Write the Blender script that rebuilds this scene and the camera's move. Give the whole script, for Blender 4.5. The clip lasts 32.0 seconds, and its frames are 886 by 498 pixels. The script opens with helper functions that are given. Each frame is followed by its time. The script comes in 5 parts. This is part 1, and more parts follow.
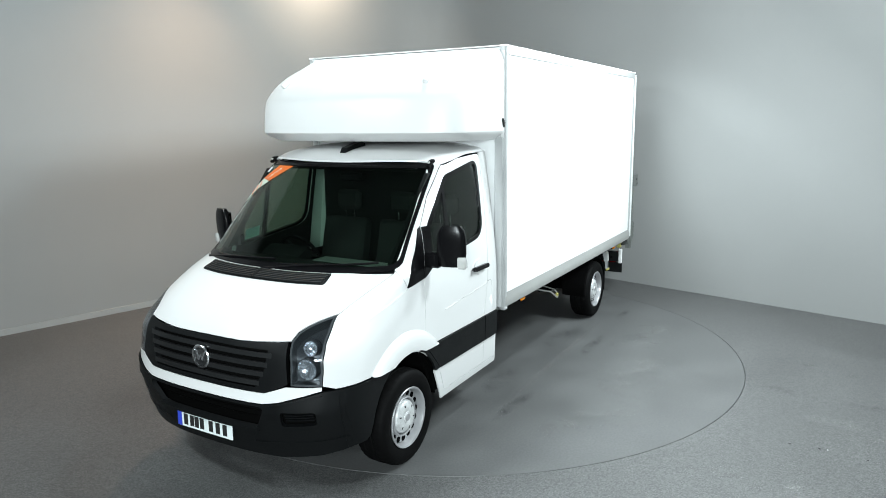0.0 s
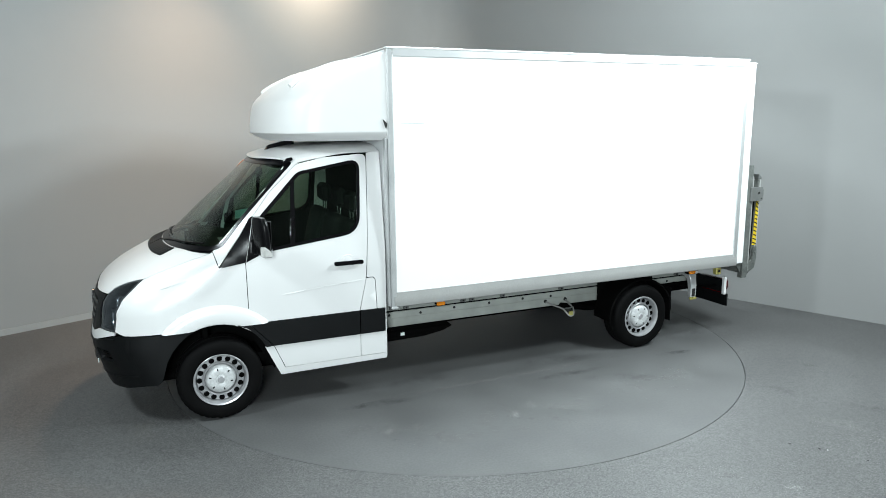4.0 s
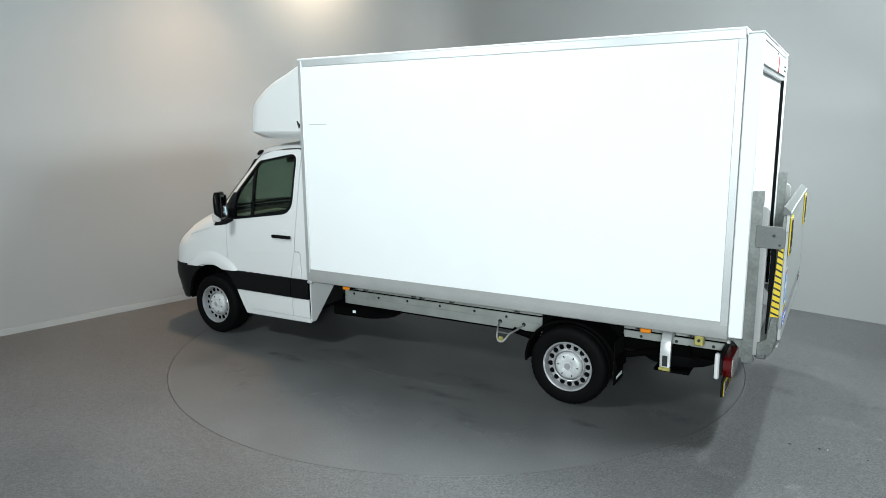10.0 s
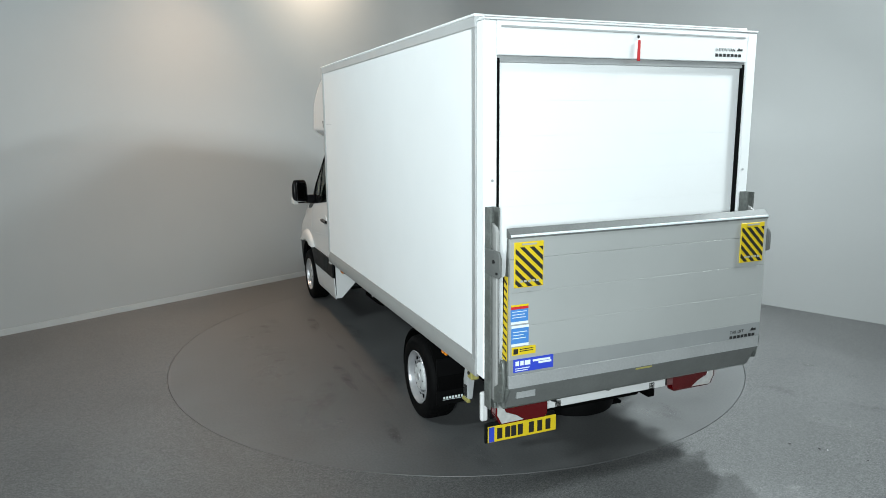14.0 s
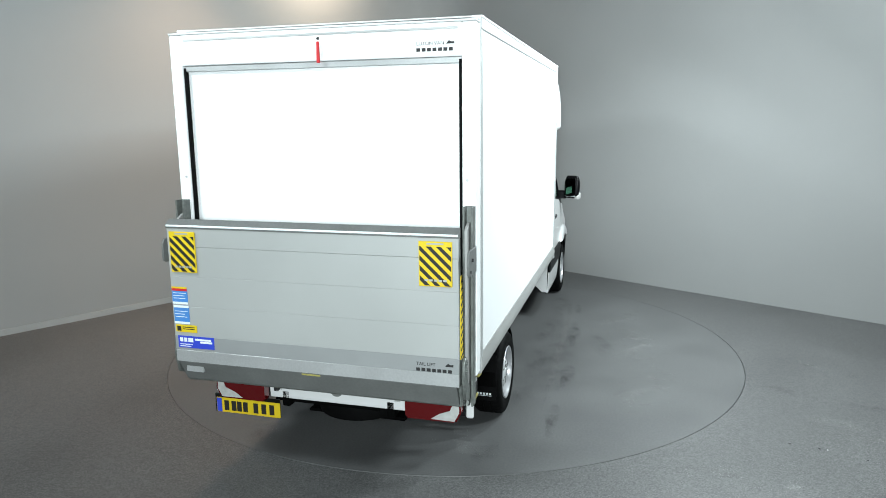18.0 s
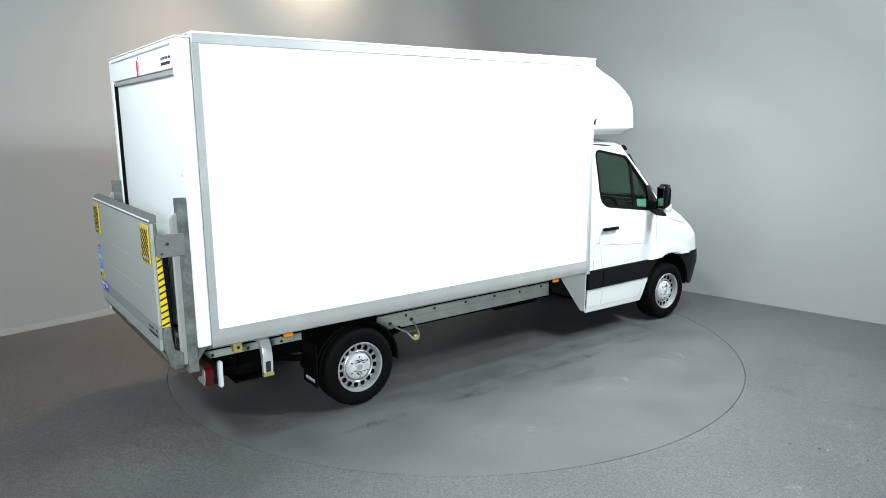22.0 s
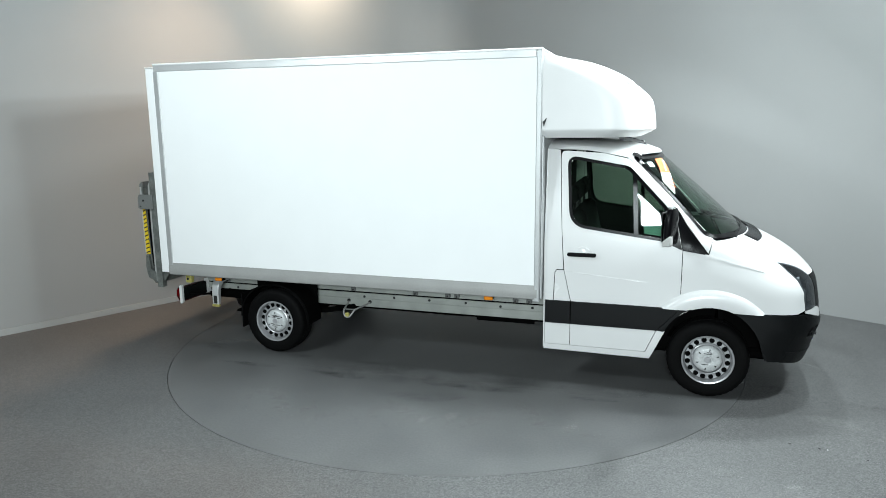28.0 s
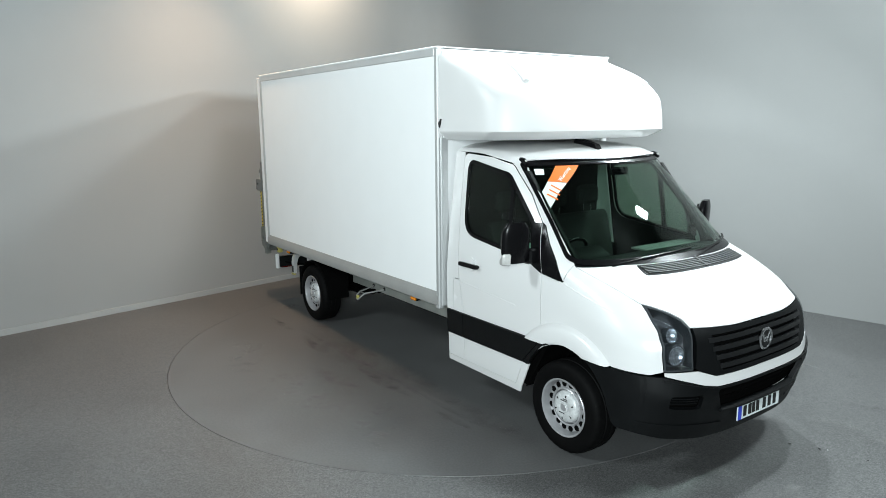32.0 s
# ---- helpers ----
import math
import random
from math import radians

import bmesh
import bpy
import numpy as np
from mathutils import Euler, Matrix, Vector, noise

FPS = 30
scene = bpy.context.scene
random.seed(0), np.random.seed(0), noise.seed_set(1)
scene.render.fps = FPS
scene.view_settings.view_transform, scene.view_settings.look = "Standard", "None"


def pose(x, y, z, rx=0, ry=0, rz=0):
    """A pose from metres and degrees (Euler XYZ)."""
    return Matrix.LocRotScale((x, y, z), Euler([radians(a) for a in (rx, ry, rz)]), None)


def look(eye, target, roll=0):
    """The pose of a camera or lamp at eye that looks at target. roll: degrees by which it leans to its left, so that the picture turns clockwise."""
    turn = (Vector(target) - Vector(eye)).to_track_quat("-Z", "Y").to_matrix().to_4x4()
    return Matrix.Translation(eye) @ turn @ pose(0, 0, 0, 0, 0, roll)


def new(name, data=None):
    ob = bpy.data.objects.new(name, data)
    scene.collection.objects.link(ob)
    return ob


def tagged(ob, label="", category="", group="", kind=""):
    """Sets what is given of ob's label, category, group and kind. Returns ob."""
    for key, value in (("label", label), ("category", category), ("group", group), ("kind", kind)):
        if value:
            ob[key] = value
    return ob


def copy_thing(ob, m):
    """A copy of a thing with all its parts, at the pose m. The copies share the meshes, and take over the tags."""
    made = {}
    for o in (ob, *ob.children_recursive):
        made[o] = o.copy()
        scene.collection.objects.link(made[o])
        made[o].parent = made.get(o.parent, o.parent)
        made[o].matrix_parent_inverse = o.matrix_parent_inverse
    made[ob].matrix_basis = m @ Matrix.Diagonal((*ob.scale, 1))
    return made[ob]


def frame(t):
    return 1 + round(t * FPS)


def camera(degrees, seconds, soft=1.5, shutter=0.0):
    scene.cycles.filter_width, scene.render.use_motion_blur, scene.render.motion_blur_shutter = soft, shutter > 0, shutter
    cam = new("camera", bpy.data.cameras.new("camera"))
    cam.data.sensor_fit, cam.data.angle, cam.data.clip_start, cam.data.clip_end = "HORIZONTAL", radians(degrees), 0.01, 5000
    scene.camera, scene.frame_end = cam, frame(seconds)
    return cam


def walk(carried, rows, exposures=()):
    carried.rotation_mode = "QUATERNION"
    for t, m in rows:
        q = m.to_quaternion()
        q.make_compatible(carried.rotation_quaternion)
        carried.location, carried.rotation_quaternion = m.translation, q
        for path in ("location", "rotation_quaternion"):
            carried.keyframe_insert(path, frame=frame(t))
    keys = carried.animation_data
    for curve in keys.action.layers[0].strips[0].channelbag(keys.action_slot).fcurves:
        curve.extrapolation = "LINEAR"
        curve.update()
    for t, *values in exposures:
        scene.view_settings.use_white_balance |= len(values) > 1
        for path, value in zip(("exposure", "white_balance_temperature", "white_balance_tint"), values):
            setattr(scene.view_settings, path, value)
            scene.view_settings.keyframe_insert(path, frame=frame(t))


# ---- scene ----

from mathutils.geometry import delaunay_2d_cdt

# ---- camera: it stands still before the turntable ----
cam = camera(65.86, 32.0, 0.9)
EYE = (0.0, -7.349, 2.4074)
PAN, DIP = radians(-0.896), radians(10.499)
AIM = Vector((math.sin(PAN) * math.cos(DIP), math.cos(PAN) * math.cos(DIP), -math.sin(DIP)))
STILL = look(EYE, Vector(EYE) + AIM * 7.0, -0.566)
walk(cam, [(0.0, STILL), (32.0, STILL)], [(0, 0.47), (6, 0.50), (9, 0.54), (12, 0.46), (14.5, 0.36), (16.3, 0.29), (18.5, 0.38), (21, 0.46), (25, 0.48), (32, 0.48)])

# ---- light ----
world = bpy.data.worlds.new("world")
scene.world = world
world.use_nodes = True
world.node_tree.nodes["Background"].inputs[0].default_value = (0.75, 0.85, 1.0, 1)
world.node_tree.nodes["Background"].inputs[1].default_value = 0.004


def area_lamp(name, eye, target, size, watts, colour, spread):
    data = bpy.data.lights.new(name, "AREA")
    data.shape, data.size, data.energy, data.color, data.spread = "SQUARE", size, watts, colour, radians(spread)
    ob = new(name, data)
    ob.matrix_world = look(eye, target)
    return ob


COOL, WARM = (0.878, 1.0, 1.03), (1.0, 0.68, 0.44)
LAMPS = [  # place, aim, size, watts, colour, spread
    ((3.0, 0.2, 4.05), (0.0, -0.6, 1.0), 0.24, 92, COOL, 180),
    ((3.8, -0.8, 4.1), (0.0, -0.6, 1.0), 0.24, 92, COOL, 180),
    ((4.8, -2.5, 5.2), (0.0, 0.0, 1.0), 0.7, 235, COOL, 180),
    ((-4.2, -4.4, 4.8), (0.0, 0.0, 1.2), 0.7, 140, COOL, 180),
    ((0.2, -0.3, 5.5), (0.2, -0.5, 0.0), 0.9, 112, COOL, 125),
    ((-0.3, -8.6, 2.65), (0.0, 0.0, 1.4), 1.0, 320, COOL, 180),
    ((-1.7, 3.2, 5.25), (-2.15, 3.65, 4.4), 0.3, 34, (1.0, 0.79, 0.57), 150),
    ((-2.6, 1.5, 5.35), (-3.3, 0.7, 0.0), 0.4, 36, WARM, 95),
]
for place, aim, size, watts, colour, spread in LAMPS:
    area_lamp("flood_light", place, aim, size, watts, colour, spread)


# ---- materials ----
def material(name, colour, rough=0.5, metal=0.0, vary=0.08, scale=3.0, bump=0.0, bump_scale=80.0, coat=0.0, speck=0.0, speck_scale=300.0, rough_vary=0.1, spec=0.5):
    m = bpy.data.materials.new(name)
    m.use_nodes = True
    n, l = m.node_tree.nodes, m.node_tree.links
    b = n["Principled BSDF"]
    b.inputs["Roughness"].default_value = rough
    b.inputs["Metallic"].default_value = metal
    b.inputs["Coat Weight"].default_value = coat
    b.inputs["Specular IOR Level"].default_value = spec
    b.inputs["Coat Roughness"].default_value = 0.05
    tc = n.new("ShaderNodeTexCoord")
    big = n.new("ShaderNodeTexNoise")
    big.inputs["Scale"].default_value, big.inputs["Detail"].default_value = scale, 6
    l.new(tc.outputs["Object"], big.inputs["Vector"])
    ramp = n.new("ShaderNodeMapRange")
    ramp.inputs[1].default_value, ramp.inputs[2].default_value = 0.3, 0.7
    ramp.inputs[3].default_value, ramp.inputs[4].default_value = 1 - vary, 1 + vary
    l.new(big.outputs[0], ramp.inputs[0])
    mul = n.new("ShaderNodeVectorMath")
    mul.operation = "SCALE"
    mul.inputs[0].default_value = colour
    l.new(ramp.outputs[0], mul.inputs["Scale"])
    out = mul.outputs[0]
    if speck:
        fine = n.new("ShaderNodeTexNoise")
        fine.inputs["Scale"].default_value, fine.inputs["Detail"].default_value = speck_scale, 3
        l.new(tc.outputs["Object"], fine.inputs["Vector"])
        r2 = n.new("ShaderNodeMapRange")
        r2.inputs[1].default_value, r2.inputs[2].default_value = 0.35, 0.65
        r2.inputs[3].default_value, r2.inputs[4].default_value = 1 - speck, 1 + speck
        l.new(fine.outputs[0], r2.inputs[0])
        mul2 = n.new("ShaderNodeVectorMath")
        mul2.operation = "SCALE"
        l.new(out, mul2.inputs[0])
        l.new(r2.outputs[0], mul2.inputs["Scale"])
        out = mul2.outputs[0]
    l.new(out, b.inputs["Base Color"])
    if rough_vary:
        rr = n.new("ShaderNodeMapRange")
        rr.inputs[3].default_value, rr.inputs[4].default_value = max(0.02, rough - rough_vary), min(1, rough + rough_vary)
        l.new(big.outputs[0], rr.inputs[0])
        l.new(rr.outputs[0], b.inputs["Roughness"])
    if bump:
        bn = n.new("ShaderNodeTexNoise")
        bn.inputs["Scale"].default_value, bn.inputs["Detail"].default_value = bump_scale, 4
        l.new(tc.outputs["Object"], bn.inputs["Vector"])
        bp = n.new("ShaderNodeBump")
        bp.inputs["Strength"].default_value, bp.inputs["Distance"].default_value = bump, 0.003
        l.new(bn.outputs[0], bp.inputs["Height"])
        l.new(bp.outputs[0], b.inputs["Normal"])
    return m


def glass(name, tint, amount=0.12):
    m = bpy.data.materials.new(name)
    m.use_nodes = True
    n, l = m.node_tree.nodes, m.node_tree.links
    n.remove(n["Principled BSDF"])
    t, g, mix, f = n.new("ShaderNodeBsdfTransparent"), n.new("ShaderNodeBsdfGlossy"), n.new("ShaderNodeMixShader"), n.new("ShaderNodeLayerWeight")
    t.inputs[0].default_value = (*tint, 1)
    g.inputs["Roughness"].default_value = 0.02
    f.inputs[0].default_value = 0.5
    p, r = n.new("ShaderNodeMath"), n.new("ShaderNodeMapRange")
    p.operation, p.inputs[1].default_value = "POWER", 5.0
    r.inputs[3].default_value, r.inputs[4].default_value = 0.03, 0.9
    l.new(f.outputs["Facing"], p.inputs[0])
    l.new(p.outputs[0], r.inputs[0])
    l.new(r.outputs[0], mix.inputs[0])
    l.new(t.outputs[0], mix.inputs[1])
    l.new(g.outputs[0], mix.inputs[2])
    l.new(mix.outputs[0], n["Material Output"].inputs[0])
    return m


WALL = material("grey_wall_paint", (0.272, 0.275, 0.272), 0.75, vary=0.03, scale=0.9, bump=0.15, bump_scale=60)
FLOOR = material("speckled_resin_floor", (0.081, 0.082, 0.082), 0.5, vary=0.13, scale=1.1, speck=0.25, speck_scale=120, bump=0.03, bump_scale=150)
fn, fl = FLOOR.node_tree.nodes, FLOOR.node_tree.links
flecks, spread_of, tint, coord_f = fn.new("ShaderNodeTexVoronoi"), fn.new("ShaderNodeVectorMath"), fn.new("ShaderNodeVectorMath"), fn.new("ShaderNodeTexCoord")
flecks.inputs["Scale"].default_value = 125.0
one_hue = fn.new("ShaderNodeSeparateColor")
spread_of.operation, spread_of.inputs[1].default_value, spread_of.inputs[2].default_value = "MULTIPLY_ADD", (0.95, 0.93, 0.90), (0.50, 0.50, 0.51)
fl.new(flecks.outputs["Color"], one_hue.inputs[0])
tint.operation = "MULTIPLY"
before = fn["Principled BSDF"].inputs["Base Color"].links[0].from_socket
fl.new(coord_f.outputs["Object"], flecks.inputs["Vector"])
fl.new(one_hue.outputs[0], spread_of.inputs[0])
fl.new(before, tint.inputs[0])
fl.new(spread_of.outputs[0], tint.inputs[1])
fl.new(tint.outputs[0], fn["Principled BSDF"].inputs["Base Color"])
DECK = material("turntable_deck_paint", (0.084, 0.085, 0.085), 0.5, vary=0.16, scale=2.0, speck=0.10, speck_scale=60)
BACKWALL = material("dark_wall_paint", (0.06, 0.06, 0.06), 0.8, vary=0.05)
SKIRT = material("baseboard_paint", (0.31, 0.315, 0.31), 0.6, vary=0.05)
CEIL = material("dark_ceiling_paint", (0.035, 0.035, 0.035), 0.9, vary=0.03)
PAINT = material("white_van_paint", (0.65, 0.65, 0.645), 0.30, vary=0.008, coat=0.5, rough_vary=0.0)
PANEL = material("white_composite_panel", (0.80, 0.81, 0.81), 0.60, vary=0.01, bump=0.03, bump_scale=30, rough_vary=0.02, spec=0.3)
POD = material("white_fibreglass", (0.64, 0.64, 0.635), 0.42, vary=0.02, bump=0.04, bump_scale=20, rough_vary=0.03)
ALU = material("anodised_aluminium", (0.50, 0.51, 0.51), 0.45, 0.5, vary=0.06, scale=4, speck=0.04, speck_scale=90)
PLATE = material("platform_aluminium", (0.40, 0.41, 0.40), 0.5, 0.2, vary=0.03, scale=2)
GALV = material("galvanised_steel", (0.15, 0.16, 0.15), 0.45, 0.35, vary=0.24, scale=9, speck=0.14, speck_scale=45, rough_vary=0.2)
RAIL = material("matt_aluminium_rail", (0.33, 0.33, 0.32), 0.55, 0.15, vary=0.05, scale=5, speck=0.03, speck_scale=80)
BAND = material("dull_aluminium_band", (0.29, 0.30, 0.30), 0.5, 0.2, vary=0.04, scale=5)
TIPGREY = material("worn_grey_edge", (0.13, 0.135, 0.13), 0.6, 0.1, vary=0.10, scale=7, speck=0.06, speck_scale=60)
GREYSTEEL = material("grey_painted_steel", (0.13, 0.135, 0.13), 0.55, vary=0.12, scale=6, speck=0.05, speck_scale=60)
CHASSIS = material("grey_chassis_paint", (0.34, 0.355, 0.33), 0.5, 0.0, vary=0.12, scale=6)
BLACK = material("black_plastic", (0.0028, 0.0033, 0.0037), 0.5, vary=0.12, scale=8, bump=0.15, bump_scale=400, spec=0.2)
GLOSS = material("gloss_black_plastic", (0.004, 0.004, 0.0045), 0.22, vary=0.05, spec=0.15)
DARK = material("underbody_black", (0.002, 0.002, 0.002), 0.85, vary=0.2, scale=9, spec=0.03)
RUBBER = material("tyre_rubber", (0.0022, 0.0022, 0.0023), 0.68, vary=0.2, scale=20, bump=0.2, bump_scale=150, spec=0.08)
STEEL = material("silver_wheel_paint", (0.40, 0.40, 0.41), 0.34, 0.45, vary=0.12, scale=12)
HUBGREY = material("grey_hub_plastic", (0.52, 0.53, 0.53), 0.42, 0.1, vary=0.14, scale=18, speck=0.10, speck_scale=60)
VENTGREY = material("grey_vent_plastic", (0.010, 0.0105, 0.011), 0.55, vary=0.1, spec=0.5)
SLAT = material("satin_black_slat", (0.009, 0.0095, 0.010), 0.42, vary=0.1, spec=0.4)
MIRROR = material("mirror_silver", (0.50, 0.52, 0.53), 0.03, 1.0, vary=0.02, rough_vary=0.0)
# near-black that puts the shade inside openings into the colour
HOLESHADE = material("recess_shade", (0.002, 0.002, 0.002), 0.9, vary=0.05, spec=0.05)
CHROME = material("chrome", (0.78, 0.79, 0.81), 0.2, 1.0, vary=0.04)
TOPRAIL = material("pale_aluminium_rail", (0.66, 0.67, 0.67), 0.40, 0.55, vary=0.04, scale=4)
TRIM = material("dark_cab_trim", (0.006, 0.0065, 0.0065), 0.75, vary=0.15, scale=8, spec=0.2)
FABRIC = material("dark_seat_fabric", (0.026, 0.027, 0.027), 0.95, spec=0.1, vary=0.25, scale=60, bump=0.4, bump_scale=300)
YELLOW = material("warning_yellow", (0.66, 0.48, 0.012), 0.5, vary=0.06, scale=10)
PASSIV = material("yellow_passivated_steel", (0.50, 0.45, 0.14), 0.4, 0.5, vary=0.2, scale=30)
INK = material("black_print", (0.012, 0.012, 0.012), 0.6, vary=0.05)
BLUE = material("blue_sticker", (0.06, 0.22, 0.55), 0.5, vary=0.05)
DEEP = material("deep_blue_sticker", (0.03, 0.06, 0.50), 0.45, vary=0.05)
WHITE = material("white_print", (0.74, 0.80, 0.80), 0.5, vary=0.02)
RED = material("red_lens", (0.085, 0.001, 0.002), 0.12, vary=0.06, coat=0.6)
CLEAR = material("clear_lens", (0.62, 0.62, 0.60), 0.1, 0.3, vary=0.1, scale=30, coat=0.6)
AMBER = material("amber_lens", (0.65, 0.20, 0.01), 0.2, vary=0.08, coat=0.4)
STRAP = material("red_strap", (0.55, 0.015, 0.02), 0.7, vary=0.08)
ORANGE = material("orange_sticker", (0.75, 0.16, 0.02), 0.5, vary=0.04)
LAMPBOWL = material("lamp_reflector", (0.80, 0.82, 0.84), 0.15, 0.8, vary=0.2, scale=40, bump=1.0, bump_scale=70)
LAMPSHELL = material("smoked_lamp_shell", (0.06, 0.064, 0.066), 0.3, vary=0.1, coat=0.8)
SCREEN = glass("windscreen_glass", (0.64, 0.73, 0.68))
LENS = glass("lamp_cover_glass", (0.80, 0.82, 0.84))
SIDEGLASS = glass("side_glass", (0.66, 0.74, 0.68))


# ---- mesh helpers ----
def mesh_of(name, bm, mat, smooth=35):
    me = bpy.data.meshes.new(name)
    bmesh.ops.recalc_face_normals(bm, faces=bm.faces)
    if smooth:
        for f in bm.faces:
            f.smooth = True
        for e in bm.edges:
            e.smooth = len(e.link_faces) == 2 and e.calc_face_angle(0) < radians(smooth)
    bm.to_mesh(me)
    bm.free()
    me.materials.append(mat)
    return me


def part(name, bm, mat, parent=None, label="", smooth=35):
    ob = new(name, mesh_of(name, bm, mat, smooth))
    if parent is not None:
        ob.parent = parent
    if label:
        tagged(ob, label)
    return ob


def box(x0, x1, y0, y1, z0, z1, bevel=0.0, bm=None):
    bm = bm or bmesh.new()
    vs = bmesh.ops.create_cube(bm, size=1.0)["verts"]
    for v in vs:
        v.co = Vector(((x0 + x1) / 2 + v.co.x * (x1 - x0), (y0 + y1) / 2 + v.co.y * (y1 - y0), (z0 + z1) / 2 + v.co.z * (z1 - z0)))
    if bevel:
        es = list({e for v in vs for e in v.link_edges})
        bmesh.ops.bevel(bm, geom=es, offset=bevel, segments=1, affect="EDGES")
    return bm


def lathe(profile, segments=48, axis="y", centre=(0, 0, 0)):
    """Turns (radius, along) pairs about an axis."""
    bm = bmesh.new()
    rings = []
    for r, a in profile:
        ring = []
        for i in range(segments):
            c, s = math.cos(2 * math.pi * i / segments), math.sin(2 * math.pi * i / segments)
            p = {"y": (r * c, a, r * s), "x": (a, r * c, r * s), "z": (r * c, r * s, a)}[axis]
            ring.append(bm.verts.new(Vector(p) + Vector(centre)))
        rings.append(ring)
    for p, q in zip(rings, rings[1:]):
        for i in range(segments):
            j = (i + 1) % segments
            bm.faces.new((p[i], p[j], q[j], q[i]))
    if profile[0][0] > 1e-5:
        bm.faces.new(rings[0])
    if profile[-1][0] > 1e-5:
        bm.faces.new(rings[-1])
    bmesh.ops.remove_doubles(bm, verts=bm.verts, dist=1e-5)
    return bm


def tube(path, radius, segments=10, bm=None):
    bm = bm or bmesh.new()
    path = [Vector(p) for p in path]
    rings = []
    for k, p in enumerate(path):
        d = (path[min(k + 1, len(path) - 1)] - path[max(k - 1, 0)]).normalized()
        u = d.orthogonal().normalized() if k == 0 else (rings_u - d * rings_u.dot(d)).normalized()
        rings_u = u
        w = d.cross(u)
        rings.append([bm.verts.new(p + radius * (math.cos(2 * math.pi * i / segments) * u + math.sin(2 * math.pi * i / segments) * w)) for i in range(segments)])
    for p, q in zip(rings, rings[1:]):
        for i in range(segments):
            j = (i + 1) % segments
            bm.faces.new((p[i], p[j], q[j], q[i]))
    bm.faces.new(rings[0])
    bm.faces.new(rings[-1][::-1])
    return bm


def prism(poly, axis, a0, a1, bevel=0.0):
    """A flat outline pushed along an axis. axis y: outline is (x, z); axis x: (y, z); axis z: (x, y)."""
    bm = bmesh.new()
    put = {"y": lambda p, a: (p[0], a, p[1]), "x": lambda p, a: (a, p[0], p[1]), "z": lambda p, a: (p[0], p[1], a)}[axis]
    lo = [bm.verts.new(put(p, a0)) for p in poly]
    hi = [bm.verts.new(put(p, a1)) for p in poly]
    n = len(poly)
    bm.faces.new(lo)
    bm.faces.new(hi[::-1])
    for i in range(n):
        bm.faces.new((lo[i], hi[i], hi[(i + 1) % n], lo[(i + 1) % n]))
    if bevel:
        bmesh.ops.bevel(bm, geom=list(bm.edges), offset=bevel, segments=1, affect="EDGES")
    return bm


def rounded(poly, r, n=5):
    """The outline with its corners rounded; r is one radius or one for each corner."""
    out, k = [], len(poly)
    for i, p in enumerate(poly):
        a, p, b = Vector(poly[i - 1]), Vector(p), Vector(poly[(i + 1) % k])
        rad = r[i] if isinstance(r, (list, tuple)) else r
        u, v = (a - p), (b - p)
        ang = u.angle(v)
        d = min(rad / math.tan(ang / 2), 0.48 * u.length, 0.48 * v.length)
        if d < 1e-4:
            out.append(tuple(p))
            continue
        s, e = p + u.normalized() * d, p + v.normalized() * d
        for j in range(n + 1):
            t = j / n
            out.append(tuple((1 - t) ** 2 * s + 2 * t * (1 - t) * p + t * t * e))
    return out


def inside(pt, poly):
    hit, n = False, len(poly)
    for i in range(n):
        (x1, y1), (x2, y2) = poly[i], poly[i - 1]
        if (y1 > pt[1]) != (y2 > pt[1]) and pt[0] < (x2 - x1) * (pt[1] - y1) / (y2 - y1) + x1:
            hit = not hit
    return hit


def inset(poly, d):
    """The outline moved inwards by d."""
    area = sum(poly[i - 1][0] * poly[i][1] - poly[i][0] * poly[i - 1][1] for i in range(len(poly)))
    sgn = 1 if area > 0 else -1
    out = []
    for i, p in enumerate(poly):
        a, p, b = Vector(poly[i - 1]), Vector(p), Vector(poly[(i + 1) % len(poly)])
        e1, e2 = (p - a).normalized(), (b - p).normalized()
        n1, n2 = Vector((-e1.y, e1.x)) * sgn, Vector((-e2.y, e2.x)) * sgn
        m = n1 + n2
        m = m / max(0.35, m.length_squared / 2)
        out.append(tuple(p + m * d))
    return out


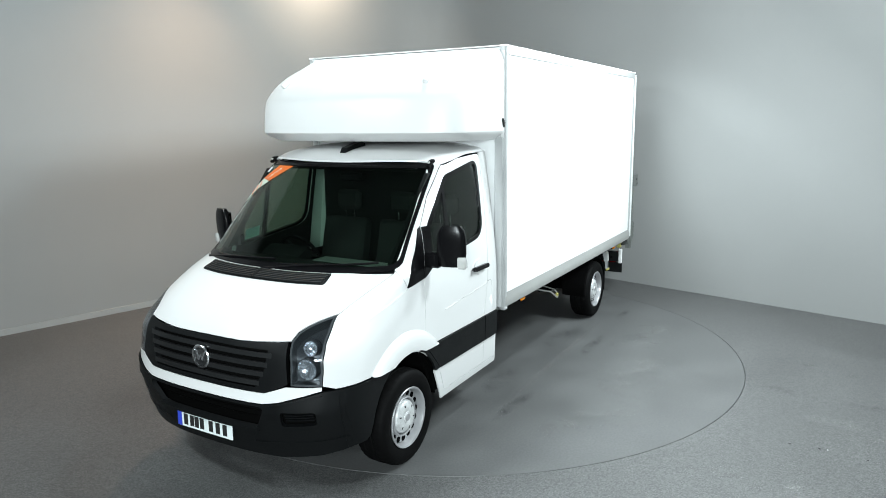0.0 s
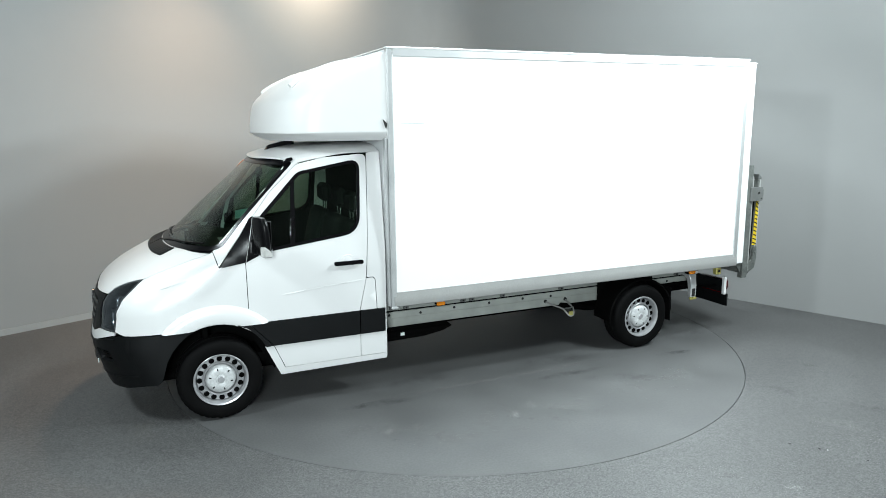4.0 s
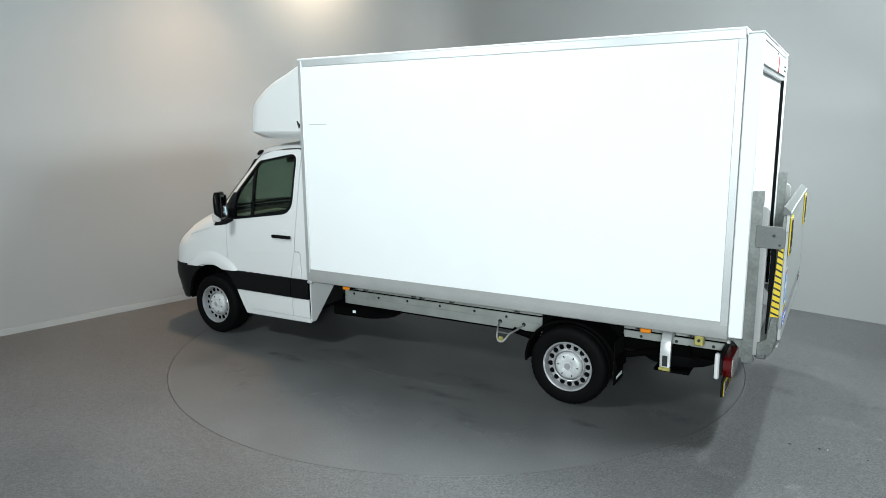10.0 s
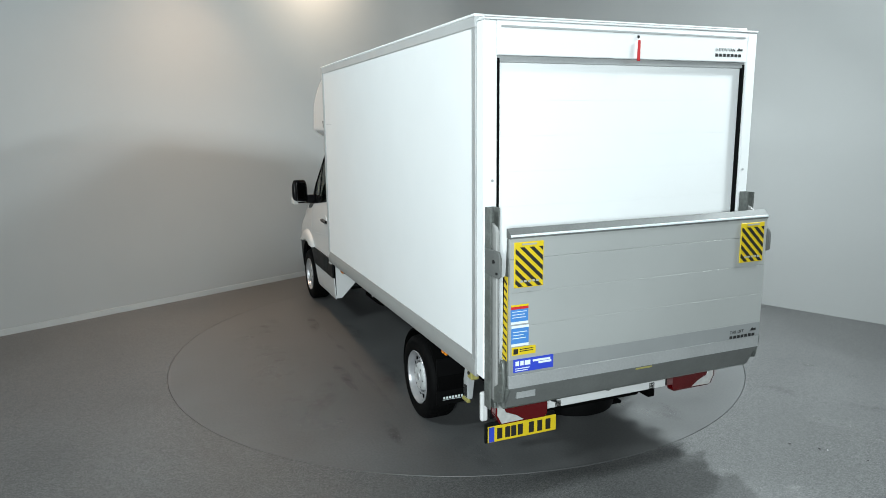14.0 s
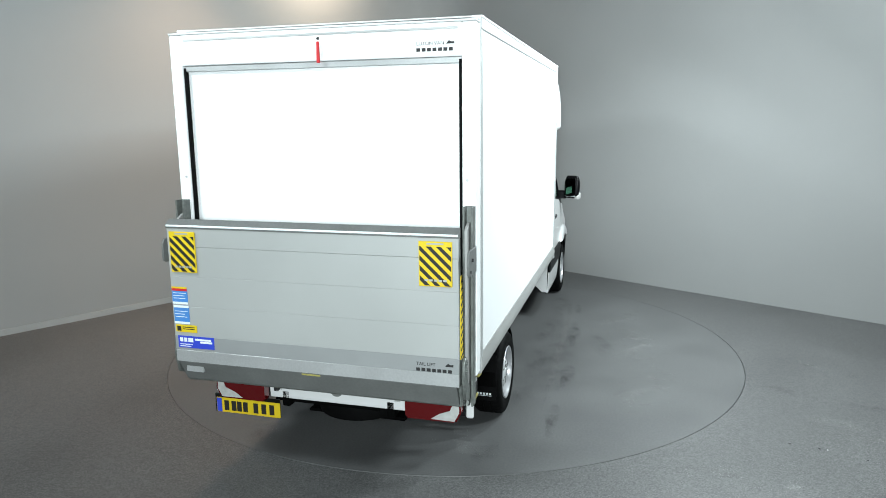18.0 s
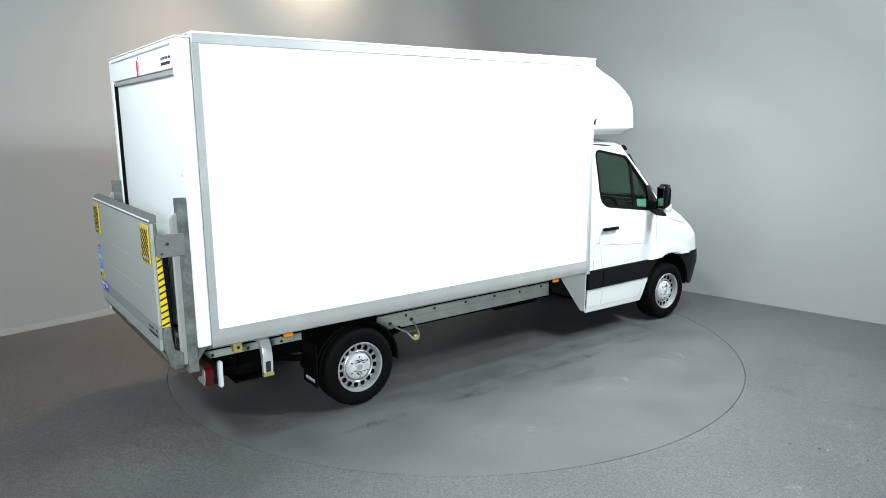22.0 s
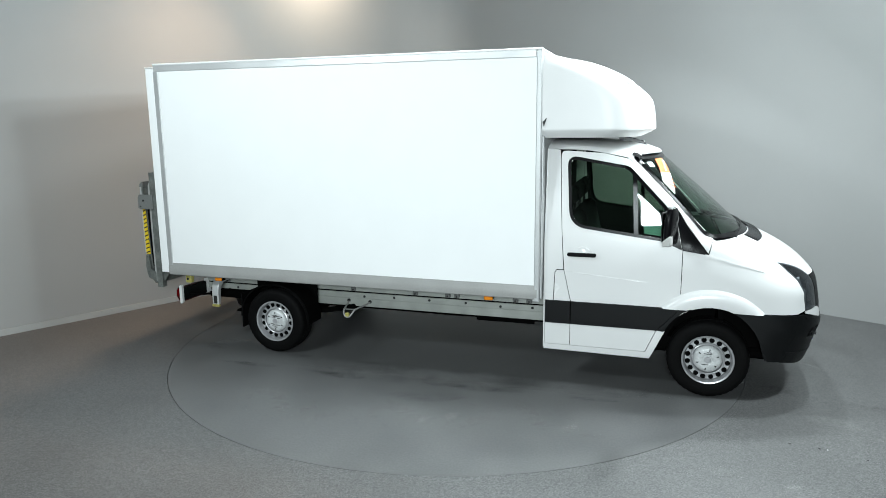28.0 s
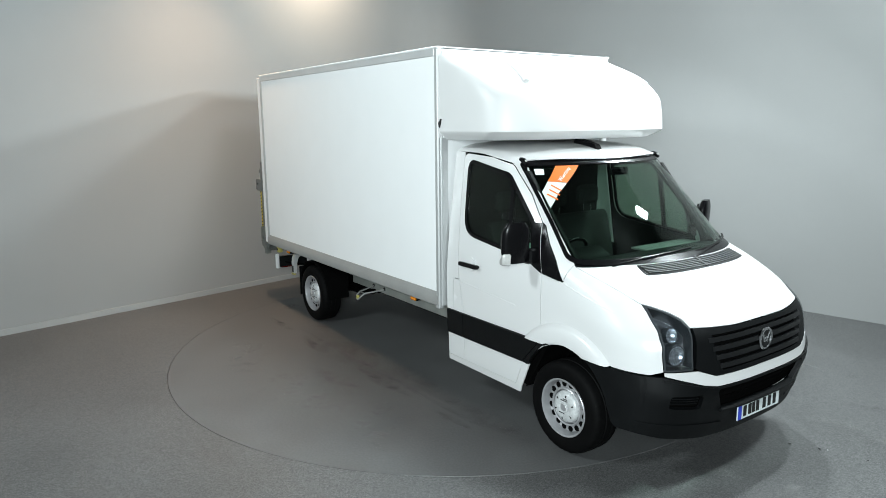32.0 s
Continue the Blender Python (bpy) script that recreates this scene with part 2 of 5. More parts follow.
def skin(outer, fn, holes=(), step=0.05, thick=0.012, off=0.0):
    """A curved sheet: the 2D outline with holes, mapped by fn(a, b) -> place, given thickness inwards."""
    def dense(loop):
        res = []
        for i, p in enumerate(loop):
            q = loop[(i + 1) % len(loop)]
            k = max(1, math.ceil(math.dist(p, q) / step))
            res += [(p[0] + (q[0] - p[0]) * j / k, p[1] + (q[1] - p[1]) * j / k) for j in range(k)]
        return res
    loops = [dense(outer)] + [dense(h) for h in holes]
    pts, edges = [], []
    for lp in loops:
        s = len(pts)
        pts += lp
        edges += [(s + i, s + (i + 1) % len(lp)) for i in range(len(lp))]
    rim = np.array(pts)
    x0, x1 = min(p[0] for p in outer), max(p[0] for p in outer)
    z0, z1 = min(p[1] for p in outer), max(p[1] for p in outer)
    for i in range(int((x1 - x0) / step) + 1):
        for j in range(int((z1 - z0) / step) + 1):
            q = (x0 + (i + 0.5) * step, z0 + (j + 0.5) * step)
            if inside(q, outer) and not any(inside(q, h) for h in holes) and np.min(np.hypot(rim[:, 0] - q[0], rim[:, 1] - q[1])) > 0.45 * step:
                pts.append(q)
    vs, _, fs, *_ = delaunay_2d_cdt([Vector(p) for p in pts], edges, [], 0, 1e-6)
    bm = bmesh.new()
    h = 1e-3
    top, low = [], []
    mid = Vector((1.0, 0.0, 1.0))
    for v in vs:
        p = Vector(fn(v.x, v.y))
        n = (Vector(fn(v.x + h, v.y)) - Vector(fn(v.x - h, v.y))).cross(Vector(fn(v.x, v.y + h)) - Vector(fn(v.x, v.y - h)))
        n = n.normalized() if n.length > 1e-12 else Vector((0, 0, 1))
        if n.dot(p - mid) < 0:
            n = -n
        top.append(bm.verts.new(p + n * off))
        low.append(bm.verts.new(p + n * (off - thick)))
    used = {}
    for f in fs:
        c = sum((vs[i] for i in f), Vector((0, 0))) / len(f)
        if inside(c, outer) and not any(inside(c, hh) for hh in holes):
            bm.faces.new([top[i] for i in f])
            bm.faces.new([low[i] for i in reversed(f)])
            for a, b in zip(f, f[1:] + f[:1]):
                used[(a, b)] = 1
    for a, b in used:
        if (b, a) not in used:
            bm.faces.new((top[b], top[a], low[a], low[b]))
    bmesh.ops.delete(bm, geom=[v for v in bm.verts if not v.link_faces], context="VERTS")
    return bm


def mirrored(bm):
    out = bm.copy()
    for v in out.verts:
        v.co.y = -v.co.y
    bmesh.ops.reverse_faces(out, faces=out.faces)
    return out


def curve(knots):
    """A smooth line through (u, value) knots that does not overshoot."""
    u, v = [k[0] for k in knots], [k[1] for k in knots]
    d = [(v[i + 1] - v[i]) / (u[i + 1] - u[i]) for i in range(len(u) - 1)]
    m = [d[0]] + [0 if d[i - 1] * d[i] <= 0 else 2 * d[i - 1] * d[i] / (d[i - 1] + d[i]) for i in range(1, len(d))] + [d[-1]]

    def at(x):
        if x <= u[0]:
            return v[0] + m[0] * (x - u[0])
        if x >= u[-1]:
            return v[-1] + m[-1] * (x - u[-1])
        i = max(j for j in range(len(u) - 1) if u[j] <= x)
        w = u[i + 1] - u[i]
        t = (x - u[i]) / w
        return (2 * t ** 3 - 3 * t * t + 1) * v[i] + (t ** 3 - 2 * t * t + t) * w * m[i] + (3 * t * t - 2 * t ** 3) * v[i + 1] + (t ** 3 - t * t) * w * m[i + 1]
    return at


# ---- the studio: a square room seen into its rounded corner ----
R_DECK, GAP = 2.988, 0.0045
CORNER = Vector((-0.33, 5.60))
LEFT, RIGHT = Vector((-0.680, -0.733)), Vector((0.730, -0.683))
SIDE, ROUND, HIGH = 11.4, 1.1, 5.6


def wall_line():
    """The plan of the two seen walls with the rounded corner between them."""
    a, b = CORNER + LEFT * ROUND, CORNER + RIGHT * ROUND
    line = [CORNER + LEFT * SIDE]
    for i in range(17):
        t = i / 16
        line.append((1 - t) ** 2 * a + 2 * t * (1 - t) * CORNER + t * t * b)
    line.append(CORNER + RIGHT * SIDE)
    return line


def strip(line, z0, z1, depth):
    """An upright band along a plan line, of that depth outwards (positive) or inwards."""
    bm = bmesh.new()
    rows = []
    for i, p in enumerate(line):
        d = (line[min(i + 1, len(line) - 1)] - line[max(i - 1, 0)]).normalized()
        n = Vector((-d.y, d.x))
        q = p + n * depth
        rows.append([bm.verts.new((p.x, p.y, z0)), bm.verts.new((p.x, p.y, z1)), bm.verts.new((q.x, q.y, z1)), bm.verts.new((q.x, q.y, z0))])
    for r, s in zip(rows, rows[1:]):
        for i in range(4):
            j = (i + 1) % 4
            bm.faces.new((r[i], r[j], s[j], s[i]))
    bm.faces.new(rows[0])
    bm.faces.new(rows[-1][::-1])
    return bm


line = wall_line()
far = CORNER + LEFT * SIDE + RIGHT * SIDE
tagged(part("wall_back", strip(line, 0, HIGH, 0.2), WALL, smooth=30), "light grey painted studio wall with a rounded corner", "wall", kind="structure")
tagged(part("wall_front", strip([line[-1], far, line[0]], 0, HIGH, 0.2), BACKWALL), "plain dark painted studio wall", "wall", kind="structure")
tagged(part("baseboard", strip(line[:6], 0.001, 0.075, -0.015), SKIRT, smooth=30), "thin pale grey baseboard along the studio wall", "baseboard", kind="structure")


def ring_sheet(r, outline, z0, z1):
    bm = bmesh.new()
    n = 160
    inner = [Vector((r * math.cos(2 * math.pi * i / n), r * math.sin(2 * math.pi * i / n))) for i in range(n)]
    pts = inner + outline
    edges = [(i, (i + 1) % n) for i in range(n)] + [(n + i, n + (i + 1) % len(outline)) for i in range(len(outline))]
    vs, _, fs, *_ = delaunay_2d_cdt(pts, edges, [], 0, 1e-6)
    tv = [bm.verts.new((v.x, v.y, z1)) for v in vs]
    for f in fs:
        c = sum((vs[i] for i in f), Vector((0, 0))) / len(f)
        if c.length > r * 0.999 and inside(c, [tuple(p) for p in outline]):
            bm.faces.new([tv[i] for i in f])
    edges = [e for e in bm.edges if e.is_boundary]
    ext = bmesh.ops.extrude_edge_only(bm, edges=edges)
    for v in ext["geom"]:
        if isinstance(v, bmesh.types.BMVert):
            v.co.z = z0
    return bm


outline = [p for p in line] + [far]
tagged(part("floor", ring_sheet(R_DECK + GAP, outline, -0.12, 0.0), FLOOR, smooth=0), "grey speckled resin studio floor", "floor", kind="structure")
bm = bmesh.new()
bmesh.ops.create_grid(bm, x_segments=1, y_segments=1, size=14, matrix=Matrix.Translation((0, -2, -0.14)))
tagged(part("ground", bm, DARK, smooth=0), "dark pit floor below the turntable", "ground", kind="structure")
tagged(part("ceiling", prism([tuple(p) for p in outline], "z", HIGH, HIGH + 0.2), CEIL, smooth=0), "plain dark painted studio ceiling", "ceiling", kind="structure")

turntable = tagged(new("turntable"), "flush grey painted round vehicle turntable in the floor", "turntable")
part("deck", lathe([(0, 0.0), (R_DECK - 0.004, 0.0), (R_DECK - 0.002, -0.004), (R_DECK, -0.1), (0, -0.1)], 160, "z"), DECK, turntable)


def worn(name, colour, low, high, most, scale, fade_from):
    """A thin see-through stain: uneven cloud inside, fading to its rim."""
    m = bpy.data.materials.new(name)
    m.use_nodes = True
    n, l = m.node_tree.nodes, m.node_tree.links
    b = n["Principled BSDF"]
    b.inputs["Base Color"].default_value, b.inputs["Roughness"].default_value = (*colour, 1), 0.6
    tc, tex, lev = n.new("ShaderNodeTexCoord"), n.new("ShaderNodeTexNoise"), n.new("ShaderNodeMapRange")
    tex.inputs["Scale"].default_value, tex.inputs["Detail"].default_value, tex.inputs["Distortion"].default_value = scale, 8, 0.6
    lev.inputs[1].default_value, lev.inputs[2].default_value, lev.inputs[4].default_value = low, high, most
    cen, rad, fad, mul = n.new("ShaderNodeVectorMath"), n.new("ShaderNodeVectorMath"), n.new("ShaderNodeMapRange"), n.new("ShaderNodeMath")
    flt = n.new("ShaderNodeVectorMath")
    cen.operation, cen.inputs[1].default_value, rad.operation, mul.operation = "SUBTRACT", (0.5, 0.5, 0.0), "LENGTH", "MULTIPLY"
    flt.operation, flt.inputs[1].default_value = "MULTIPLY", (1.0, 1.0, 0.0)
    fad.inputs[1].default_value, fad.inputs[2].default_value, fad.inputs[3].default_value, fad.inputs[4].default_value = fade_from, 0.5, 1.0, 0.0
    l.new(tc.outputs["Object"], tex.inputs["Vector"])
    l.new(tex.outputs[0], lev.inputs[0])
    l.new(tc.outputs["Generated"], cen.inputs[0])
    l.new(cen.outputs[0], flt.inputs[0])
    l.new(flt.outputs[0], rad.inputs[0])
    l.new(rad.outputs["Value"], fad.inputs[0])
    l.new(fad.outputs[0], mul.inputs[0])
    l.new(lev.outputs[0], mul.inputs[1])
    l.new(mul.outputs[0], b.inputs["Alpha"])
    return m


SMUDGE = worn("rubber_smudge", (0.035, 0.035, 0.036), 0.36, 0.80, 0.30, 5.0, 0.15)
TRACK = worn("dark_tyre_smear", (0.030, 0.031, 0.031), 0.34, 0.75, 0.50, 7.0, 0.12)
SCUFF = worn("pale_paint_scuff", (0.30, 0.30, 0.29), 0.50, 0.74, 0.34, 6.0, 0.10)
SCRAPE = worn("pale_scrape_line", (0.27, 0.26, 0.25), 0.36, 0.80, 0.30, 4.0, 0.10)


def smudge(x, y, length, width, turned, parent, mat=SMUDGE, name="rubber_mark", z=0.0004):
    """A thin uneven mark lying on the deck or the floor."""
    bm = bmesh.new()
    rim = [bm.verts.new((length / 2 * math.cos(a) * (1 + 0.2 * math.sin(3 * a + x)), width / 2 * math.sin(a) * (1 + 0.25 * math.cos(2 * a + y)), 0.0006)) for a in [2 * math.pi * k / 28 for k in range(28)]]
    bm.faces.new(rim)
    ob = part(name, bm, mat, parent, smooth=0)
    ob.matrix_basis = pose(x, y, z, 0, 0, turned)
    return ob


for x, y, length, width, turned in ((-0.45, -0.97, 0.9, 0.26, 2), (-1.22, -0.95, 0.7, 0.24, 4), (1.05, -1.0, 0.8, 0.26, -3), (-2.45, -0.87, 0.40, 0.30, 0), (1.78, -1.0, 1.1, 0.36, 5), (0.58, -0.95, 0.9, 0.3, 0),
                                    (0.75, 0.95, 0.8, 0.3, 3), (-0.7, 1.0, 1.0, 0.3, -4), (-2.5, 0.9, 0.7, 0.3, 10), (0.2, -1.6, 0.9, 0.25, 12), (-1.0, 1.7, 1.0, 0.25, -20), (-0.2, -1.15, 2.6, 0.5, 1)):
    smudge(x, y, length, width, turned, turntable)
for x, y, length, width, turned in ((3.0, -1.50, 0.55, 0.16, -38), (3.9, -2.1, 1.3, 0.22, -30)):
    smudge(x, y, length, width, turned, bpy.data.objects["floor"])
for x, y, length, width, turned in ((0.55, -1.28, 0.95, 0.17, 3), (-0.75, -1.33, 0.62, 0.16, -2), (1.62, -1.24, 0.5, 0.10, 4), (-1.75, -1.30, 0.7, 0.13, 1), (1.25, 1.32, 0.75, 0.15, -3), (-0.55, 1.40, 0.85, 0.14, 2), (-1.9, 1.36, 0.5, 0.12, 0)):
    smudge(x, y, length, width, turned, turntable, TRACK, "tyre_smear", 0.0012)
for y, length, x in ((-1.17, 3.6, 0.2), (1.22, 3.2, -0.1)):
    smudge(x, y, length, 0.10, 1.0, turntable, SCRAPE, "scrape_line", 0.0020)
for x, y, length, width, turned in ((0.3, -1.95, 1.5, 0.7, 8), (-0.9, -2.05, 1.3, 0.6, -14), (1.3, -1.75, 1.0, 0.5, -22), (0.1, 2.0, 1.5, 0.7, 5), (-1.2, 1.9, 1.2, 0.6, 18), (1.2, 2.0, 1.2, 0.5, -25), (-2.3, -0.6, 0.8, 0.6, 60), (2.5, 0.3, 0.8, 0.9, 10)):
    smudge(x, y, length, width, turned, turntable, SCUFF, "paint_scuff", 0.0028)
for x, y, length, width, turned in ((3.25, -2.35, 1.6, 0.35, -36), (2.0, -3.05, 1.3, 0.30, -20), (3.6, -0.95, 0.9, 0.25, -48)):
    smudge(x, y, length, width, turned, bpy.data.objects["floor"], SCUFF, "paint_scuff", 0.0012)
for k, (x, y, size, mat) in enumerate(((2.52, -2.52, 0.009, INK), (2.75, -2.62, 0.007, PLATE), (2.70, -2.60, 0.010, INK), (3.62, -2.37, 0.012, INK), (2.95, -2.78, 0.008, INK))):
    bm = bmesh.new()
    bmesh.ops.create_icosphere(bm, subdivisions=1, radius=size, matrix=Matrix.Translation((x, y, size * 0.4)) @ Matrix.Rotation(k, 4, "Z") @ Matrix.Diagonal((1.4, 0.8, 0.5, 1)))
    part("grit", bm, mat, bpy.data.objects["floor"], smooth=0)
part("edge_ring", lathe([(R_DECK - 0.03, 0.0008), (R_DECK - 0.003, 0.0008), (R_DECK - 0.001, -0.003), (R_DECK - 0.03, -0.003), (R_DECK - 0.03, 0.0008)], 160, "z"), DECK, turntable)

# ---- the van; x forward from the turntable's axis, y to its left ----
van = tagged(new("box_van"), "white box van with roof pod and folded tail lift", "van")

# cab surface: front line on the centre, length and fullness of the rounded front, and half width, by height
FRONT = curve([(0.20, 3.390), (0.30, 3.453), (0.45, 3.500), (0.56, 3.530), (0.66, 3.557), (0.74, 3.545), (0.80, 3.537), (0.92, 3.517), (1.04, 3.490), (1.10, 3.446), (1.16, 3.378), (1.22, 3.290),
               (1.28, 3.185), (1.34, 3.065), (1.385, 2.960), (1.41, 2.900), (1.46, 2.830), (1.70, 2.565), (1.90, 2.335), (2.078, 2.13), (2.12, 2.07), (2.16, 1.98)])
ROUNDING = curve([(0.20, 0.60), (0.60, 0.585), (0.95, 0.62), (1.05, 0.80), (1.15, 0.99), (1.25, 0.88), (1.36, 0.72), (1.42, 0.645), (1.55, 0.575), (1.70, 0.53), (2.08, 0.42), (2.20, 0.40)])
HALF = curve([(0.20, 0.95), (0.40, 0.98), (0.80, 0.99), (1.10, 0.99), (1.30, 0.98), (1.41, 0.97), (1.70, 0.935), (2.08, 0.88), (2.20, 0.86)])
FULL = curve([(0.20, 2.65), (0.90, 2.85), (1.15, 3.15), (1.30, 2.75), (1.42, 2.35), (2.2, 2.25)])


def side_at(x, z):
    a, w, n = ROUNDING(z), HALF(z), FULL(z)
    u = (x - (FRONT(z) - a)) / a
    return w if u <= 0 else w * max(1e-4, 1 - min(u, 1) ** n) ** (1 / n)


def front_at(y, z):
    a, w, n = ROUNDING(z), HALF(z), FULL(z)
    return FRONT(z) - a * (1 - max(1e-4, 1 - min(abs(y) / w, 1) ** n) ** (1 / n))


def S(x, z):
    return (x, side_at(x, z), z)


def F(y, z):
    return (front_at(y, z), y, z)


def both(name, bm, mat, parent=van, label=""):
    """A part on the van's left side and its twin on the right; parent may be a pair."""
    pair = parent if isinstance(parent, tuple) else (parent, parent)
    twin = mirrored(bm)
    return part(name, bm, mat, pair[0], label), part(name, twin, mat, pair[1], label)


# seams, as (y, z) on the front
LAMP_EDGE = [(0.857, 0.815), (0.857, 0.92), (0.847, 1.02), (0.827, 1.11), (0.813, 1.165), (0.806, 1.203)]
BONNET_EDGE = [(0.808, 1.212), (0.838, 1.27), (0.880, 1.345), (0.898, 1.385)]


def finer(pts, n=6):
    return [(a[0] + (b[0] - a[0]) * i / n, a[1] + (b[1] - a[1]) * i / n) for a, b in zip(pts, pts[1:]) for i in range(n)] + [pts[-1]]


LAMP_EDGE, BONNET_EDGE = finer(LAMP_EDGE), finer(BONNET_EDGE)
lamp_side = [(front_at(y, z), z) for y, z in LAMP_EDGE]
bonnet_side = [(front_at(y + 0.004, z), z) for y, z in BONNET_EDGE]

# ---- doors ----
DOOR = rounded([(2.335, 0.790), (2.335, 1.30), (2.255, 1.66), (2.09, 1.86), (1.86, 2.075), (1.65, 2.125), (1.265, 2.150), (1.300, 1.45), (1.330, 1.075), (1.395, 0.790)], [0.01, 0.01, 0.08, 0.05, 0.10, 0.05, 0.05, 0.05, 0.03, 0.01])
WINDOW = rounded([(2.225, 1.375), (2.19, 1.66), (1.860, 2.005), (1.335, 2.098), (1.374, 1.486)], [0.02, 0.08, 0.12, 0.07, 0.17])
doors = both("cab_door", skin(DOOR, S, [WINDOW]), PAINT, van, "white cab door with a sloping window line")
both("door_window", skin(inset(WINDOW, 0.004), S, off=-0.010, thick=0.005), SIDEGLASS, doors, "green-tinted side glass")
both("window_seal", skin(inset(WINDOW, -0.010), S, [inset(WINDOW, 0.017)], step=0.03, off=0.003, thick=0.016), GLOSS, doors)
both("door_corner_trim", skin([(2.332, 1.303), (2.222, 1.352), (2.186, 1.664), (2.250, 1.662)], S, off=0.006, thick=0.012), GLOSS, doors, "black plastic mirror corner")
both("window_divider", skin([(1.965, 1.415), (1.925, 1.42), (1.895, 1.96), (1.93, 1.955)], S, off=-0.004, thick=0.02), GLOSS, doors)
both("lower_door_panel", skin([(2.145, 0.572), (2.06, 0.37), (1.395, 0.37), (1.395, 0.572)], S), PAINT, doors)
both("side_trim", skin([(2.335, 0.785), (2.145, 0.577), (1.400, 0.577), (1.400, 0.787)], S, off=0.014, thick=0.022), BLACK, doors, "black plastic side rubbing strip")
both("door_lining", skin(inset(DOOR, 0.03), S, [inset(WINDOW, -0.003)], off=-0.030, thick=0.01), TRIM, doors)
both("lower_door_lining", skin([(2.40, 0.80), (2.15, 0.36), (1.16, 0.36), (1.16, 1.2), (1.4, 1.2), (1.4, 0.80)], S, off=-0.05, thick=0.01), DARK, doors)
grips = both("door_handle", skin(rounded([(1.612, 1.209), (1.357, 1.209), (1.357, 1.244), (1.612, 1.244)], 0.017), S, off=0.038, thick=0.022, step=0.03), GLOSS, doors, "black pull handle")
both("handle_recess", skin([(1.49 + 0.070 * math.cos(a * math.pi / 12), 1.236 + 0.060 * math.sin(a * math.pi / 12)) for a in range(24)], S, off=0.012, thick=0.012, step=0.02), PAINT, grips)
cup = lathe([(0.0, 0.014), (0.030, 0.012), (0.052, 0.006), (0.062, 0.0)], 28, "y")
bmesh.ops.transform(cup, matrix=Matrix.Translation((1.485, side_at(1.485, 1.236) + 0.001, 1.238)), verts=cup.verts)
both("handle_cup", cup, PAINT, grips)
both("handle_mount", skin([(1.60, 1.218), (1.575, 1.218), (1.575, 1.236), (1.60, 1.236)], S, off=0.03, thick=0.03, step=0.03), GLOSS, grips)
both("door_crease", skin([(2.05, 1.002), (1.34, 1.062), (1.34, 1.070), (2.05, 1.008)], S, off=0.004, thick=0.01, step=0.05), PAINT, doors)
slip = skin([(2.175, 1.415), (2.01, 1.435), (2.005, 1.520), (2.17, 1.505)], S, off=-0.017, thick=0.002)
part("window_notice", mirrored(slip), material("pale_green_paper", (0.35, 0.62, 0.55), 0.7, vary=0.05), doors[1], "pale green notice card")
slip.free()

# ---- fixed side panels ----
both("rear_side_trim", skin([(1.390, 0.577), (1.390, 0.787), (1.165, 0.787), (1.165, 0.577)], S, off=0.014, thick=0.02), BLACK)
both("cab_rear_pillar", skin([(1.232, 0.79), (1.243, 1.055), (1.262, 1.082), (1.322, 1.082), (1.295, 1.45), (1.258, 2.155), (1.15, 2.165), (1.15, 0.79)], S), PAINT)
both("pillar_closing_panel", skin(rounded([(1.389, 0.79), (1.326, 1.074), (1.264, 1.074), (1.249, 1.052), (1.239, 0.79)], [0.0, 0.01, 0.012, 0.012, 0.0]), S), PAINT)
both("pillar_seam_backing", skin([(1.33, 0.80), (1.30, 1.09), (1.24, 1.09), (1.225, 0.80)], S, off=-0.013, thick=0.004), DARK)
both("cab_rear_sill", skin([(1.390, 0.572), (1.390, 0.37), (1.160, 0.37), (1.160, 0.572)], S), PAINT)
both("sill", skin([(2.222, 0.572), (2.150, 0.572), (2.0645, 0.366), (1.155, 0.366), (1.150, 0.315), (2.10, 0.305)], S), PAINT)
arch_cut = [(2.60 + 0.455 * math.cos(radians(a)), 0.36 + 0.455 * math.sin(radians(a))) for a in range(58, 131, 8)]
wings = both("front_wing", skin([(2.341, 0.80), (2.341, 1.30), (2.542, 1.270), (2.553, 1.282), (2.582, 1.396)] + bonnet_side[::-1] + lamp_side[::-1] + [(lamp_side[0][0] - 0.06, 0.79), (2.90, 0.79)] + arch_cut[1:], S), PAINT, van, "white front wing")


def flare_mesh():
    """The raised arch over the front wheel, swept round the wheel's centre."""
    bm = bmesh.new()
    rows = []
    for i in range(43):
        a = radians(45 + 90 * i / 42)
        row = []
        for d, out in ((0.470, 0.004), (0.472, 0.040), (0.500, 0.043), (0.535, 0.041), (0.560, 0.034), (0.576, 0.020), (0.586, 0.004), (0.594, -0.004)):
            k = (d - 0.470) / 0.124
            x, z = 2.60 + d * math.cos(a), 0.36 + d * (1 + 0.045 * k) * math.sin(a)
            z = max(z, 0.788)
            row.append(bm.verts.new((x, side_at(x, z) + out, z)))
        rows.append(row)
    for p, q in zip(rows, rows[1:]):
        for j in range(len(p) - 1):
            bm.faces.new((p[j], p[j + 1], q[j + 1], q[j]))
    return bm


